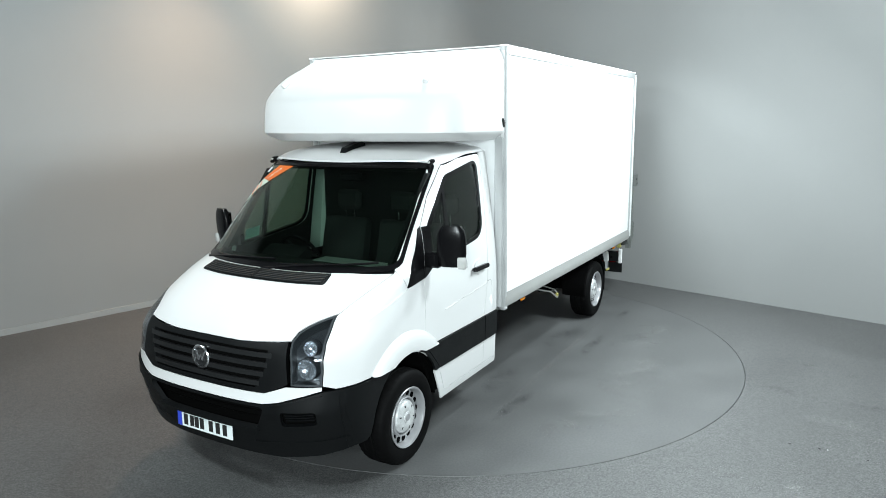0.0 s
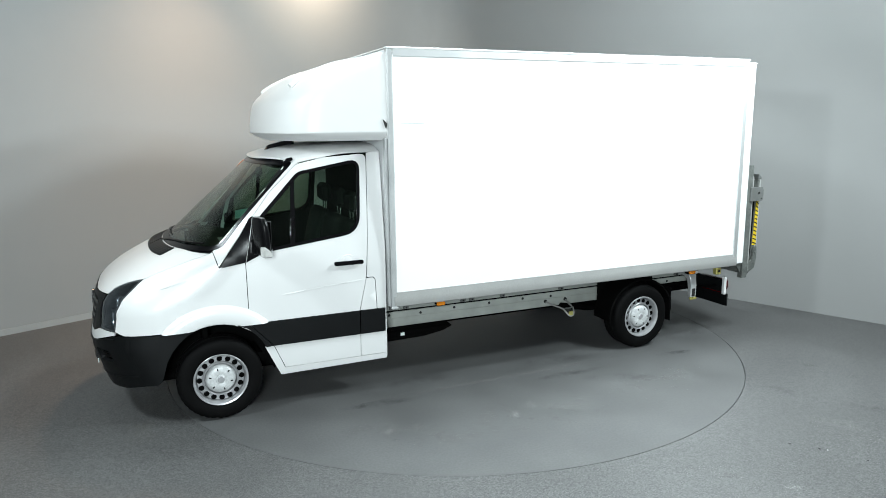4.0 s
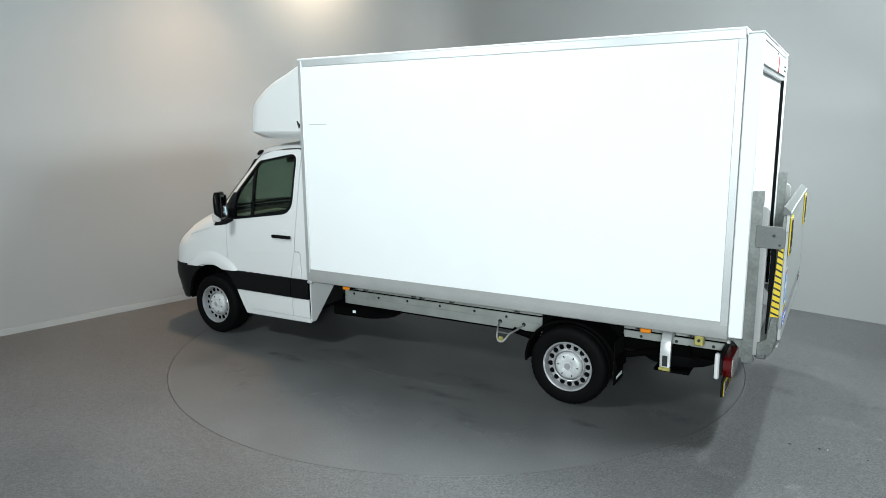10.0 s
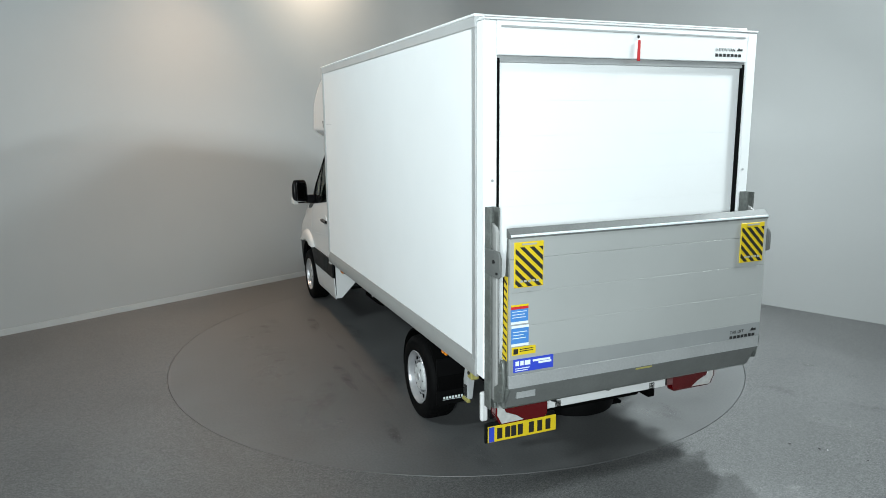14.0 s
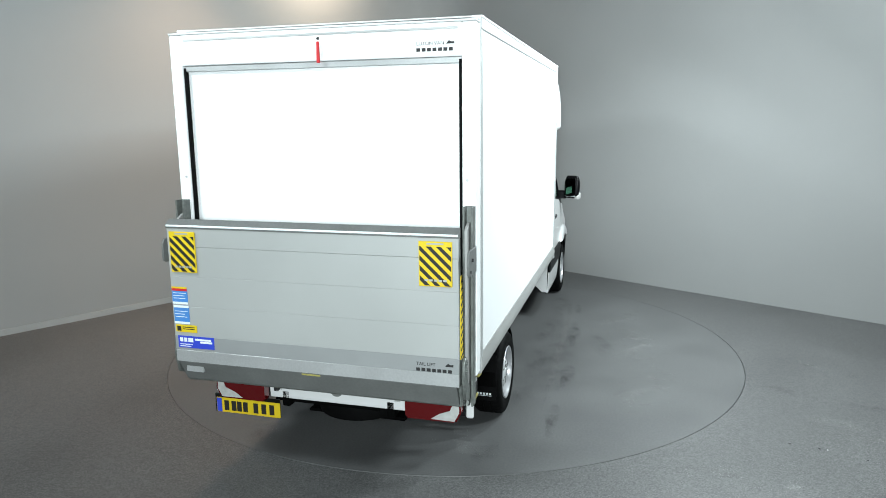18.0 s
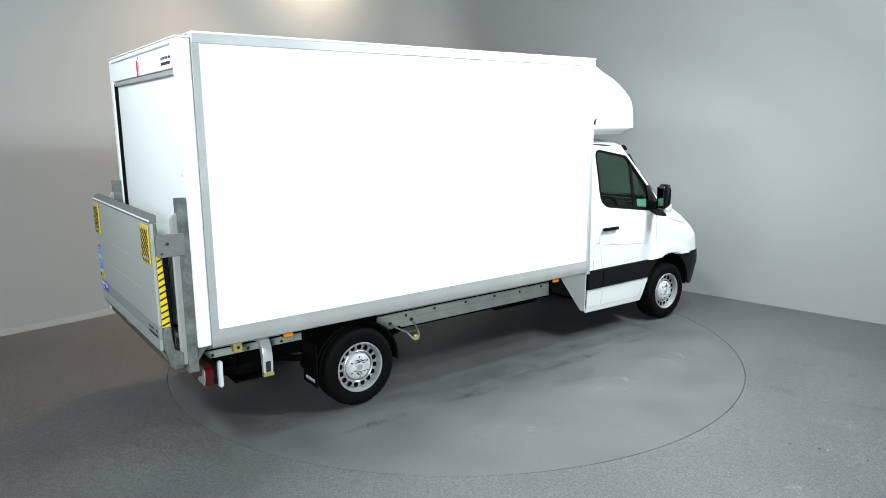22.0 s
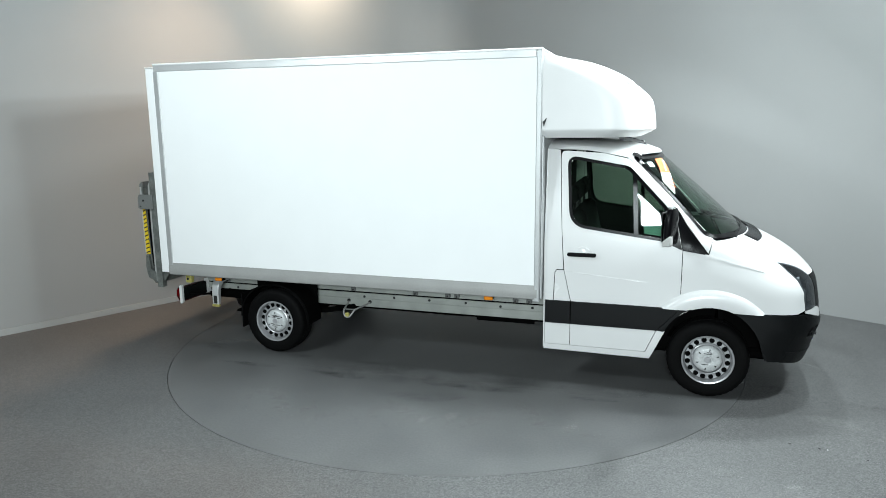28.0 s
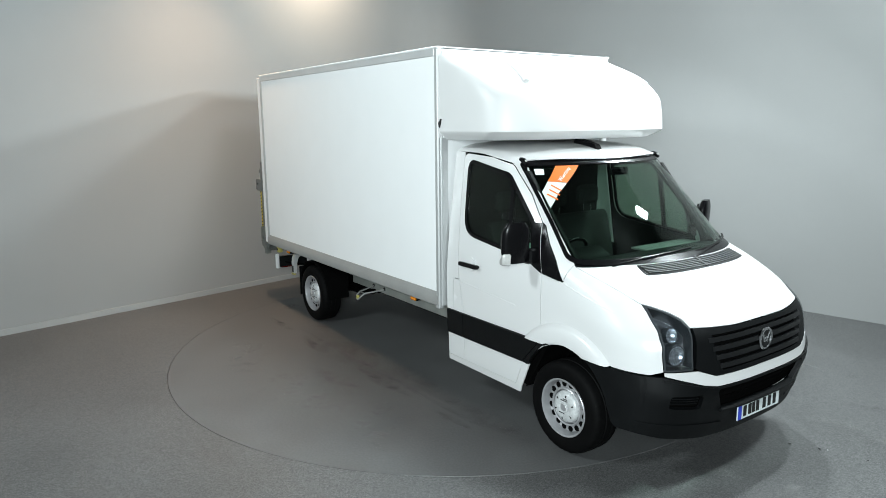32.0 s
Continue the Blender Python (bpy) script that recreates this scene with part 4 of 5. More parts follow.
# ---- wheels ----
def tyre_mesh():
    prof = [(0.212, -0.10), (0.225, -0.112), (0.25, -0.117), (0.30, -0.122), (0.330, -0.112), (0.345, -0.098), (0.352, -0.080), (0.354, -0.045), (0.347, -0.040), (0.347, -0.030), (0.354, -0.025), (0.354, 0.025), (0.347, 0.030), (0.347, 0.040), (0.354, 0.045),
            (0.352, 0.080), (0.345, 0.098), (0.330, 0.112), (0.30, 0.122), (0.25, 0.117), (0.225, 0.112), (0.212, 0.10)]
    bm = lathe([(r - 0.009 * max(0, (r - 0.25) / 0.10), w) for r, w in prof], 120)
    for v in bm.verts:
        r = math.hypot(v.co.x, v.co.z)
        if r > 0.334 and abs(v.co.y) > 0.042:
            k = round(math.atan2(v.co.z, v.co.x) / (2 * math.pi) * 120) % 3
            if k == 0:
                v.co.x *= (r - 0.004) / r
                v.co.z *= (r - 0.004) / r
    for f in [f for f in bm.faces if len(f.verts) > 8]:
        bm.faces.remove(f)
    return bm


def wheel_parts():
    w = new("wheel")
    w.parent = van
    part("tyre", tyre_mesh(), RUBBER, w, "black road tyre")
    rim = part("rim", lathe([(0.0, 0.066), (0.1212, 0.066), (0.1216, 0.042), (0.1275, 0.042), (0.130, 0.080), (0.136, 0.084), (0.143, 0.079), (0.147, 0.063), (0.187, 0.062), (0.190, 0.030), (0.195, 0.026), (0.198, 0.088), (0.203, 0.104), (0.213, 0.107), (0.219, 0.114), (0.215, 0.119), (0.204, 0.115), (0.195, 0.09), (0.199, -0.10), (0.0, -0.10)], 72), STEEL, w, "silver painted steel rim")
    for i in range(16):
        a = 2 * math.pi * i / 16
        # closed near-black disc: the hole's shade is in its colour
        hole = lathe([(0.0, 0.0), (0.0225, 0.0), (0.0225, -0.012), (0.0, -0.014)], 18)
        bmesh.ops.transform(hole, matrix=Matrix.Translation((0.1675 * math.cos(a), 0.0640, 0.1675 * math.sin(a))), verts=hole.verts)
        part("vent_hole_shade", hole, HOLESHADE, rim)
    cap = part("hub_cap", lathe([(0.0, 0.106), (0.036, 0.105), (0.039, 0.099), (0.044, 0.102), (0.086, 0.101), (0.106, 0.094), (0.117, 0.080), (0.120, 0.062), (0.0, 0.058)], 48), HUBGREY, w, "grey plastic hub cap")
    for i in range(6):
        a = 2 * math.pi * i / 6 + 0.26
        bm = box(-0.010, 0.010, -0.006, 0.0, -0.005, 0.005, 0.002)
        bmesh.ops.transform(bm, matrix=Matrix.Rotation(-a, 4, "Y") @ Matrix.Translation((0.086, 0.1025, 0)), verts=bm.verts)
        part("slot", bm, HOLESHADE, cap)
    part("cap_emblem", lathe([(0.0, 0.0), (0.024, 0.0), (0.028, -0.004)], 24, "y", (0, 0.109, 0)), STEEL, cap)
    return w


first = wheel_parts()
for n, (x, y, turned) in enumerate(((2.590, 0.878, 0), (2.590, -0.878, 180), (-1.714, 0.878, 0), (-1.714, -0.878, 180))):
    at = pose(x, y, 0.345, 0, 35 * n, turned)
    if n == 0:
        first.matrix_basis = at
    else:
        copy_thing(first, at)

for wheel in [o for o in van.children if o.name.startswith("wheel") and o.location.y < 0 and "arch" not in o.name and "cover" not in o.name]:
    marks = ((35, 0.052, 0.0, 0.034), (35, -0.046, 0.02, 0.028), (35, 0.064, -0.01, 0.020))
    if wheel.location.x < 0:
        marks = ((105, 0.062, 0.01, 0.030), (105, 0.050, -0.02, 0.042), (105, 0.041, 0.02, 0.026), (103, 0.030, -0.03, 0.030), (106, -0.032, 0.02, 0.036), (105, -0.043, -0.015, 0.044), (104, -0.056, 0.01, 0.030), (105, -0.067, 0.0, 0.022))
    for a, d, along, half in marks:
        bm = box(along - half, along + half, -0.0006, 0.0006, -0.0034, 0.0034)
        bmesh.ops.transform(bm, matrix=Matrix.Rotation(-radians(a), 4, "Y") @ Matrix.Translation((0, 0.1022, d)), verts=bm.verts)
        part("kerb_scratch", bm, INK, wheel)

# ---- underbody ----
for s in (1, -1):
    rail = part("chassis_rail", box(-2.93, 1.20, s * 0.40 - 0.03, s * 0.40 + 0.03, 0.40, 0.518, 0.006), DARK, van, "black chassis rail under the subframe")
    sub = part("subframe_rail", box(-2.93, 1.08, s * 0.45 - 0.025, s * 0.45 + 0.025, 0.520, 0.583, 0.004), CHASSIS, van, "grey painted subframe rail")
    part("rail_web", box(-1.62, 1.08, s * 0.45 - 0.024, s * 0.45 + 0.024, 0.432, 0.5195, 0.003), CHASSIS, sub)
    part("upper_flange", box(-2.93, 1.08, s * 0.455 - 0.02, s * 0.455 + 0.02, 0.598, 0.772, 0.004), CHASSIS, sub)
    part("rail_gap", box(-2.92, 1.07, s * 0.44 - 0.02, s * 0.44 + 0.02, 0.581, 0.600), DARK, sub)
    for x in (0.95, 0.62, 0.25, -0.15, -0.55, -0.9, -2.2, -2.5, -2.8):
        bolt = lathe([(0, 0.006), (0.012, 0.005), (0.014, 0.0), (0.0, 0.0)], 10, "y", (x, 0, 0))
        for v in bolt.verts:
            v.co = Vector((v.co.x, s * (0.476 + abs(v.co.y)), v.co.z + (0.555 if int(x * 100) % 2 else 0.545)))
        part("bolt", bolt, INK, sub)
    for x in (0.92, 0.78, 0.16, 0.06, -0.30, -1.02, -2.18, -2.62):
        part("body_clip", box(x - 0.028, x + 0.028, s * 0.490 - 0.015, s * 0.490 + 0.015, 0.606, 0.648, 0.005), GREYSTEEL, sub)
        part("clip_bolt", tube([(x, s * 0.504, 0.622), (x, s * 0.511, 0.622)], 0.009, 8), INK, sub)
    for x in (0.628, -2.365):
        lamp = part("side_marker", box(x - 0.042, x + 0.042, min(s * 1.00, s * 1.025), max(s * 1.00, s * 1.025), 0.750, 0.788, 0.008), AMBER, van, "amber side marker lamp")
        part("lamp_bracket", box(x - 0.03, x + 0.03, min(s * 0.93, s * 0.998), max(s * 0.93, s * 0.998), 0.745, 0.80), DARK, lamp)
    # guard bracket with a yellow end
    arm = part("guard_bracket", tube([(-1.085, s * 0.478, 0.485), (-1.060, s * 0.60, 0.465), (-1.037, s * 0.70, 0.455), (-1.021, s * 0.745, 0.420), (-1.000, s * 0.76, 0.392), (-0.975, s * 0.76, 0.384), (-0.950, s * 0.76, 0.392), (-0.929, s * 0.745, 0.420), (-0.913, s * 0.70, 0.455), (-0.870, s * 0.60, 0.470), (-0.835, s * 0.478, 0.485)], 0.009, 8), RAIL, van, "bright bent steel hook bracket with a yellow end")
    part("bracket_end", box(-1.000, -0.950, s * 0.755 - 0.016, s * 0.755 + 0.016, 0.388, 0.435, 0.010), PASSIV, arm)
    part("cross_tie", box(-1.037, -0.913, s * 0.70 - 0.008, s * 0.70 + 0.008, 0.450, 0.462, 0.003), GREYSTEEL, arm)
    for x in (-1.085, -0.835):
        part("bracket_bolt", lathe([(0, 0.012), (0.018, 0.010), (0.020, 0.0), (0.0, 0.0)], 12, "y", (x, s * 0.476, 0.49)) if s > 0 else lathe([(0, -0.012), (0.018, -0.010), (0.020, 0.0), (0.0, 0.0)], 12, "y", (x, s * 0.476, 0.49)), INK, arm)
    bow = [(0.45, 0.755), (0.78, 0.750), (0.86, 0.72), (0.897, 0.66), (0.905, 0.58), (0.905, 0.45), (0.868, 0.45), (0.862, 0.59), (0.845, 0.65), (0.80, 0.69), (0.45, 0.70)]
    drop = part("drop_bracket", prism([(s * y, z) for y, z in bow], "x", -2.540, -2.460, 0.005), TOPRAIL, van, "pale curved steel drop bracket")
    part("bracket_slot", box(-2.520, -2.480, s * 0.908 - 0.004, s * 0.908 + 0.004, 0.462, 0.55, 0.002), INK, drop)
    part("bracket_lug", box(-2.545, -2.455, s * 0.90 - 0.012, s * 0.90 + 0.016, 0.425, 0.450, 0.004), PASSIV, drop)
    lock = part("container_lock", box(-2.80, -2.73, s * 0.97 - 0.03, s * 0.97 + 0.03, 0.70, 0.79, 0.008), PASSIV, van, "small yellow-passivated lock block")
    part("lock_pin", tube([(-2.765, s * 0.97, 0.745), (-2.765, s * 1.01, 0.745)], 0.012, 10), INK, lock)
    # rear wheel cover and flap
    bm = bmesh.new()
    rings = []
    for a in range(-6, 181, 6):
        c, d = math.cos(radians(a)), math.sin(radians(a))
        rings.append([bm.verts.new((-1.725 + r * c, s * y, 0.37 + 0.92 * r * d)) for r, y in ((0.404, 0.70), (0.412, 0.70), (0.412, 0.968), (0.394, 0.976), (0.389, 0.968), (0.404, 0.960))])
    for p, q in zip(rings, rings[1:]):
        for i in range(6):
            bm.faces.new((p[i], p[(i + 1) % 6], q[(i + 1) % 6], q[i]))
    bm.faces.new(rings[0])
    bm.faces.new(rings[-1][::-1])
    part("wheel_cover", bm, DARK, van, "black plastic rear wheel cover")
    flap = part("mud_flap", box(-2.118, -2.108, s * 0.85 - 0.13, s * 0.85 + 0.13, 0.245, 0.62, 0.003), RUBBER, van, "black rubber mud flap with a white mark")
    part("flap_line", box(-2.121, -2.1185, s * 0.85 - 0.09, s * 0.85 + 0.08, 0.285, 0.288), WHITE, flap)
    for k in range(7):
        part("flap_bar", box(-2.121, -2.1185, s * 0.85 - 0.09 + 0.025 * k, s * 0.85 - 0.074 + 0.025 * k, 0.294, 0.311), WHITE, flap)
    # black sheet added behind the wheel in place of the deep shade there
    part("arch_shade_sheet", box(-2.10, -1.36, s * 0.68 - 0.012, s * 0.68 + 0.012, 0.42, 0.76, 0.006), DARK, van)
    part("leaf_spring", tube([(-1.0, s * 0.52, 0.44), (-1.35, s * 0.52, 0.37), (-1.725, s * 0.52, 0.35), (-2.1, s * 0.52, 0.38), (-2.4, s * 0.52, 0.46)], 0.03, 8), DARK, van)
for x in (0.9, 0.4, -0.1, -0.6, -1.1, -2.1, -2.5, -2.9):
    part("cross_bearer", box(x - 0.03, x + 0.03, -0.99, 0.99, 0.775, 0.812, 0.003), CHASSIS, van)
for x in (0.6, -0.6, -2.3):
    part("cross_member", box(x - 0.05, x + 0.05, -0.41, 0.41, 0.45, 0.56, 0.01), DARK, van)
# added dark shapes that hide lit floor and deepen the shade under the rear
shade_disc = part("spare_wheel", lathe([(0.12, -0.06), (0.20, -0.09), (0.33, -0.10), (0.345, -0.05), (0.345, 0.05), (0.33, 0.10), (0.20, 0.09), (0.12, 0.06)], 40, "z", (-2.45, 0, 0.37)), RUBBER, van, "black wheel shape added to darken the shade under the chassis")
part("shade_slab", box(-2.60, -2.30, -0.39, 0.39, 0.225, 0.25, 0.006), DARK, shade_disc)
part("fuel_tank", prism([(1.15, 0.43), (0.34, 0.43), (0.33, 0.405), (0.42, 0.375), (0.64, 0.340), (1.15, 0.325)], "y", 0.06, 0.60, 0.012), DARK, van, "black fuel tank under the frame")
part("tank_label", box(0.84, 0.88, 0.6005, 0.6025, 0.375, 0.405), WHITE, van)
part("exhaust", tube([(1.2, -0.35, 0.42), (0.4, -0.35, 0.42), (0.2, -0.40, 0.42), (-0.1, -0.40, 0.42)], 0.03, 10), DARK, van)
part("silencer", tube([(0.95, -0.35, 0.42), (0.35, -0.35, 0.42)], 0.07, 16), DARK, van)
part("rear_axle", tube([(-1.725, -0.75, 0.351), (-1.725, -0.2, 0.351), (-1.725, 0.2, 0.351), (-1.725, 0.75, 0.351)], 0.055, 12), DARK, van)
part("differential", lathe([(0, -0.16), (0.1, -0.13), (0.16, 0.0), (0.1, 0.13), (0, 0.16)], 20, "x", (-1.725, 0, 0.351)), DARK, van)
part("front_axle", tube([(2.597, -0.75, 0.33), (2.597, 0.75, 0.33)], 0.05, 10), DARK, van)
part("engine_undertray", box(2.0, 3.25, -0.6, 0.6, 0.26, 0.36, 0.03), DARK, van)
part("propeller_shaft", tube([(2.0, 0, 0.42), (-1.6, 0, 0.38)], 0.04, 10), DARK, van)

# ---- cargo box ----
BW, BX0, BX1, BZ0, BZ1 = 1.045, -2.965, 1.112, 0.80, 3.025
cargo = part("cargo_box", box(BX0 + 0.002, BX1 - 0.012, -BW + 0.022, BW - 0.022, BZ0 + 0.012, BZ1 - 0.012), PANEL, van, "large white composite cargo body with aluminium edging")
for s in (1, -1):
    def face(a, b, out=0.0):
        return (min(s * a, s * (b + out)), max(s * a, s * (b + out)))
    part("side_panel", box(-2.945, 1.064, *face(BW - 0.021, BW - 0.006), 0.905, 2.958, 0.001), PANEL, cargo)
    part("top_rail", box(BX0, BX1 - 0.051, *face(BW - 0.03, BW, 0.004), 2.952, 3.020, 0.006), TOPRAIL, cargo)
    part("top_lip", box(BX0, BX1, *face(BW - 0.06, BW, 0.010), 3.016, 3.032, 0.004), PANEL, cargo)
    rail = prism([(s * (BW - 0.035), 0.798), (s * (BW - 0.006), 0.792), (s * (BW + 0.004), 0.80), (s * (BW + 0.010), 0.83), (s * (BW + 0.010), 0.875), (s * (BW + 0.002), 0.905), (s * (BW + 0.001), 0.926), (s * (BW - 0.035), 0.926)], "x", BX0, BX1 - 0.02)
    part("bottom_rail", rail, RAIL, cargo)
    part("front_post", box(BX1 - 0.050, BX1 + 0.002, *face(BW - 0.05, BW, 0.006), 0.775, 3.020, 0.010), ALU, cargo)
    part("post_strip", box(BX1 + 0.003, BX1 + 0.022, *face(BW - 0.09, BW, -0.012), 0.80, 2.28, 0.006), ALU, cargo)
    part("rear_strip", box(BX0 - 0.004, -2.912, *face(BW - 0.03, BW, 0.003), 0.80, 2.955, 0.004), ALU, cargo)
    part("corner_cap", box(BX1 - 0.06, BX1 + 0.004, *face(BW - 0.04, BW, 0.008), 0.772, 0.80, 0.008), ALU, cargo)
    part("panel_scuff", box(0.78, 1.0, *face(BW - 0.006, BW - 0.004), 2.395, 2.400), ALU, cargo) if s > 0 else None
part("roof_skin", box(BX0, BX1, -BW + 0.04, BW - 0.04, 3.020, 3.030, 0.002), POD, cargo)
part("front_bulkhead", box(BX1 - 0.012, BX1 + 0.004, -BW + 0.05, BW - 0.05, 0.80, 3.0, 0.002), PANEL, cargo)
part("underfloor", box(BX0 + 0.05, BX1 - 0.05, -0.98, 0.98, 0.792, 0.806), DARK, cargo)

# rear portal and shutter
portal = part("rear_portal", box(-3.072, BX0 - 0.006, -0.955, 0.955, 2.790, 2.985, 0.005), PANEL, van, "white rear portal frame")
for s in (1, -1):
    part("portal_post", box(-3.072, BX0 - 0.006, min(s * 0.953, s * 1.042), max(s * 0.953, s * 1.042), 0.812, 2.985, 0.008), PANEL, portal)
    part("shutter_seal", box(-3.062, -3.035, min(s * 0.933, s * 0.952), max(s * 0.933, s * 0.952), 0.83, 2.775, 0.003), RUBBER, portal)
    part("post_bolt", lathe([(0, -0.004), (0.008, -0.003), (0.009, 0.0)], 10, "x", (-3.073, s * 0.985, 2.06)), ALU, portal)
part("portal_cap", box(-3.078, BX0 - 0.004, -1.043, 1.043, 2.987, 2.999, 0.004), PANEL, portal)
part("portal_bead", box(-3.077, -3.071, -0.93, 0.93, 2.945, 2.958, 0.002), ALU, portal)
part("shutter_header", box(-3.058, -3.02, -0.952, 0.952, 2.752, 2.788, 0.003), ALU, portal)
shutter = part("roller_shutter", box(-3.020, -3.006, -0.95, 0.95, 0.82, 2.76), PANEL, van, "white ribbed roller shutter, closed")
for k in range(9):
    z = 0.825 + k * 0.2135
    part("slat", box(-3.032, -3.019, -0.932, 0.932, z, z + 0.2133, 0.0005), PANEL, shutter)
strap = part("pull_strap", prism([(-0.048, 2.905), (-0.030, 2.905), (-0.028, 2.778), (-0.050, 2.778)], "x", -3.090, -3.082, 0.002), STRAP, van, "red webbing pull strap")
part("strap_eye", lathe([(0, -0.008), (0.01, -0.006), (0.011, 0.0)], 10, "x", (-3.073, -0.038, 2.925)), CHROME, strap)


REARWARD = pose(0, 0, 0, 90, 0, -90)


def mark_rear(x, y, z, w, words, parent):
    """Small dark words over a row of plain bars, facing backwards."""
    lettering(words, w * 0.128, Matrix.Translation((x, y, z + 0.026)) @ REARWARD, INK, parent)
    for k in range(7):
        d = w / 7
        part("mark_bar", box(x - 0.001, x + 0.001, y - d * k - d * 0.72, y - d * k, z - 0.010, z + 0.010), INK, parent)
    part("mark_swoosh", prism([(y - w * 0.78, z + 0.030), (y - w * 0.86, z + 0.050), (y - w * 0.93, z + 0.042), (y - w, z + 0.045), (y - w, z + 0.030)], "x", x - 0.001, x + 0.001), INK, parent)


mark_rear(-3.0735, -0.675, 2.832, 0.235, "LUTON VAN", portal)

# ---- tail lift ----
lift = part("tail_lift", box(-3.235, -3.155, -0.99, 0.99, 0.665, 0.80, 0.012), GALV, van, "folded aluminium tail lift with warning flags")
for s in (1, -1):
    def sp(a, b):
        return (min(s * a, s * b), max(s * a, s * b))
    column = prism([(-3.074, s * 0.972), (-3.074, s * 1.036), (-3.146, s * 1.036), (-3.146, s * 1.024), (-3.086, s * 1.024), (-3.086, s * 0.984), (-3.146, s * 0.984), (-3.146, s * 0.972)], "z", 0.640, 1.905)
    part("column", column, GALV, lift, "galvanised channel column")
    part("column_foot", prism([(-3.0, 0.80), (-3.10, 0.80), (-3.16, 0.65), (-3.12, 0.64)], "y", s * 1.0 - 0.008, s * 1.0 + 0.008), GALV, lift)
    part("runner", prism([(-3.120, 0.70), (-3.120, 1.815), (-3.172, 1.790), (-3.190, 1.765), (-3.190, 0.70)], "y", *sp(0.994, 1.014), 0.004), RAIL, lift)
    # black strip painting in the shade of the gap behind the platform edge
    part("edge_shade", box(-3.246, -3.214, *sp(0.968, 0.984), 0.86, 1.50, 0.004), RUBBER, lift)
    part("slider_block", prism([(-3.112, 1.508), (-3.112, 1.665), (-3.285, 1.665), (-3.305, 1.63), (-3.305, 1.52), (-3.28, 1.505)], "y", s * 1.037, s * 1.051, 0.003), TIPGREY, lift)
    part("slider_pin", tube([(-3.23, s * 1.050, 1.600), (-3.23, s * 1.060, 1.600)], 0.011, 12), INK, lift)
    part("slider_pin", tube([(-3.27, s * 1.050, 1.535), (-3.27, s * 1.058, 1.535)], 0.008, 10), INK, lift)
    part("hinge_arm", prism([(-3.245, 0.985), (-3.265, 1.005), (-3.29, 0.985), (-3.30, 0.86), (-3.275, 0.735), (-3.235, 0.72), (-3.17, 0.69), (-3.17, 0.80), (-3.235, 0.83)], "y", s * 1.000, s * 1.022, 0.005), GALV, lift)
    for z in (0.80, 0.92, 0.97):
        part("hinge_bolt", tube([(-3.268, s * 1.018, z), (-3.268, s * 1.031, z)], 0.010, 10), GALV, lift)
    tape = part("warning_tape", prism([(-3.296, 1.00), (-3.296, 1.515), (-3.262, 1.515), (-3.240, 1.00)], "y", s * 0.9935, s * 0.9975), YELLOW, lift, "yellow and black striped edge tape")
    for k in range(11):
        z = 1.005 + 0.046 * k
        x = -3.241 - 0.022 * (z - 1.0) / 0.515
        part("tape_stripe", prism([(-3.295, z), (-3.295, z + 0.014), (x, z + 0.034), (x, z + 0.020)], "y", s * 0.9978, s * 0.9992), INK, tape)
platform = part("platform", prism([(-3.300, 0.831), (-3.300, 1.740), (-3.278, 1.740), (-3.262, 1.52), (-3.225, 0.831)], "y", -0.992, 0.992, 0.004), GALV, lift, "ribbed aluminium loading platform, folded upright")
planks = [(0.830, 0.9105, ALU), (0.911, 1.0095, BAND), (1.0102, 1.2146, PLATE), (1.2153, 1.4196, PLATE), (1.4203, 1.6205, PLATE), (1.6225, 1.742, PLATE)]
for z0, z1, mt in planks:
    part("plank", box(-3.318, -3.298, -0.990, 0.990, z0, z1, 0.001), mt, platform)
part("tip_edge", prism([(-3.322, 1.742), (-3.322, 1.766), (-3.284, 1.799), (-3.274, 1.799), (-3.274, 1.742)], "y", -0.992, 0.992), TIPGREY, platform)
part("tip_bead", box(-3.326, -3.318, -0.99, 0.99, 1.753, 1.766, 0.002), WHITE, platform)
part("base_angle", prism([(-3.318, 0.829), (-3.300, 0.829), (-3.225, 0.690), (-3.245, 0.682)], "y", -0.975, 0.975, 0.003), GREYSTEEL, platform)
part("base_label", prism([(0.93, 0.795), (0.80, 0.795), (0.80, 0.755), (0.93, 0.755)], "x", -3.302, -3.288), ALU, platform)
part("centre_label", prism([(0.06, 0.828), (-0.07, 0.828), (-0.07, 0.812), (0.06, 0.812)], "x", -3.315, -3.306), PASSIV, platform)


def clipped(poly, y0, y1, z0, z1):
    """The outline cut to an upright rectangle."""
    for axis, lim, sgn in ((0, y0, 1), (0, y1, -1), (1, z0, 1), (1, z1, -1)):
        res = []
        for i, p in enumerate(poly):
            q = poly[i - 1]
            a, b = (p[axis] - lim) * sgn, (q[axis] - lim) * sgn
            if (a >= 0) != (b >= 0):
                t = b / (b - a)
                res.append((q[0] + (p[0] - q[0]) * t, q[1] + (p[1] - q[1]) * t))
            if a >= 0:
                res.append(p)
        poly = res
    return poly


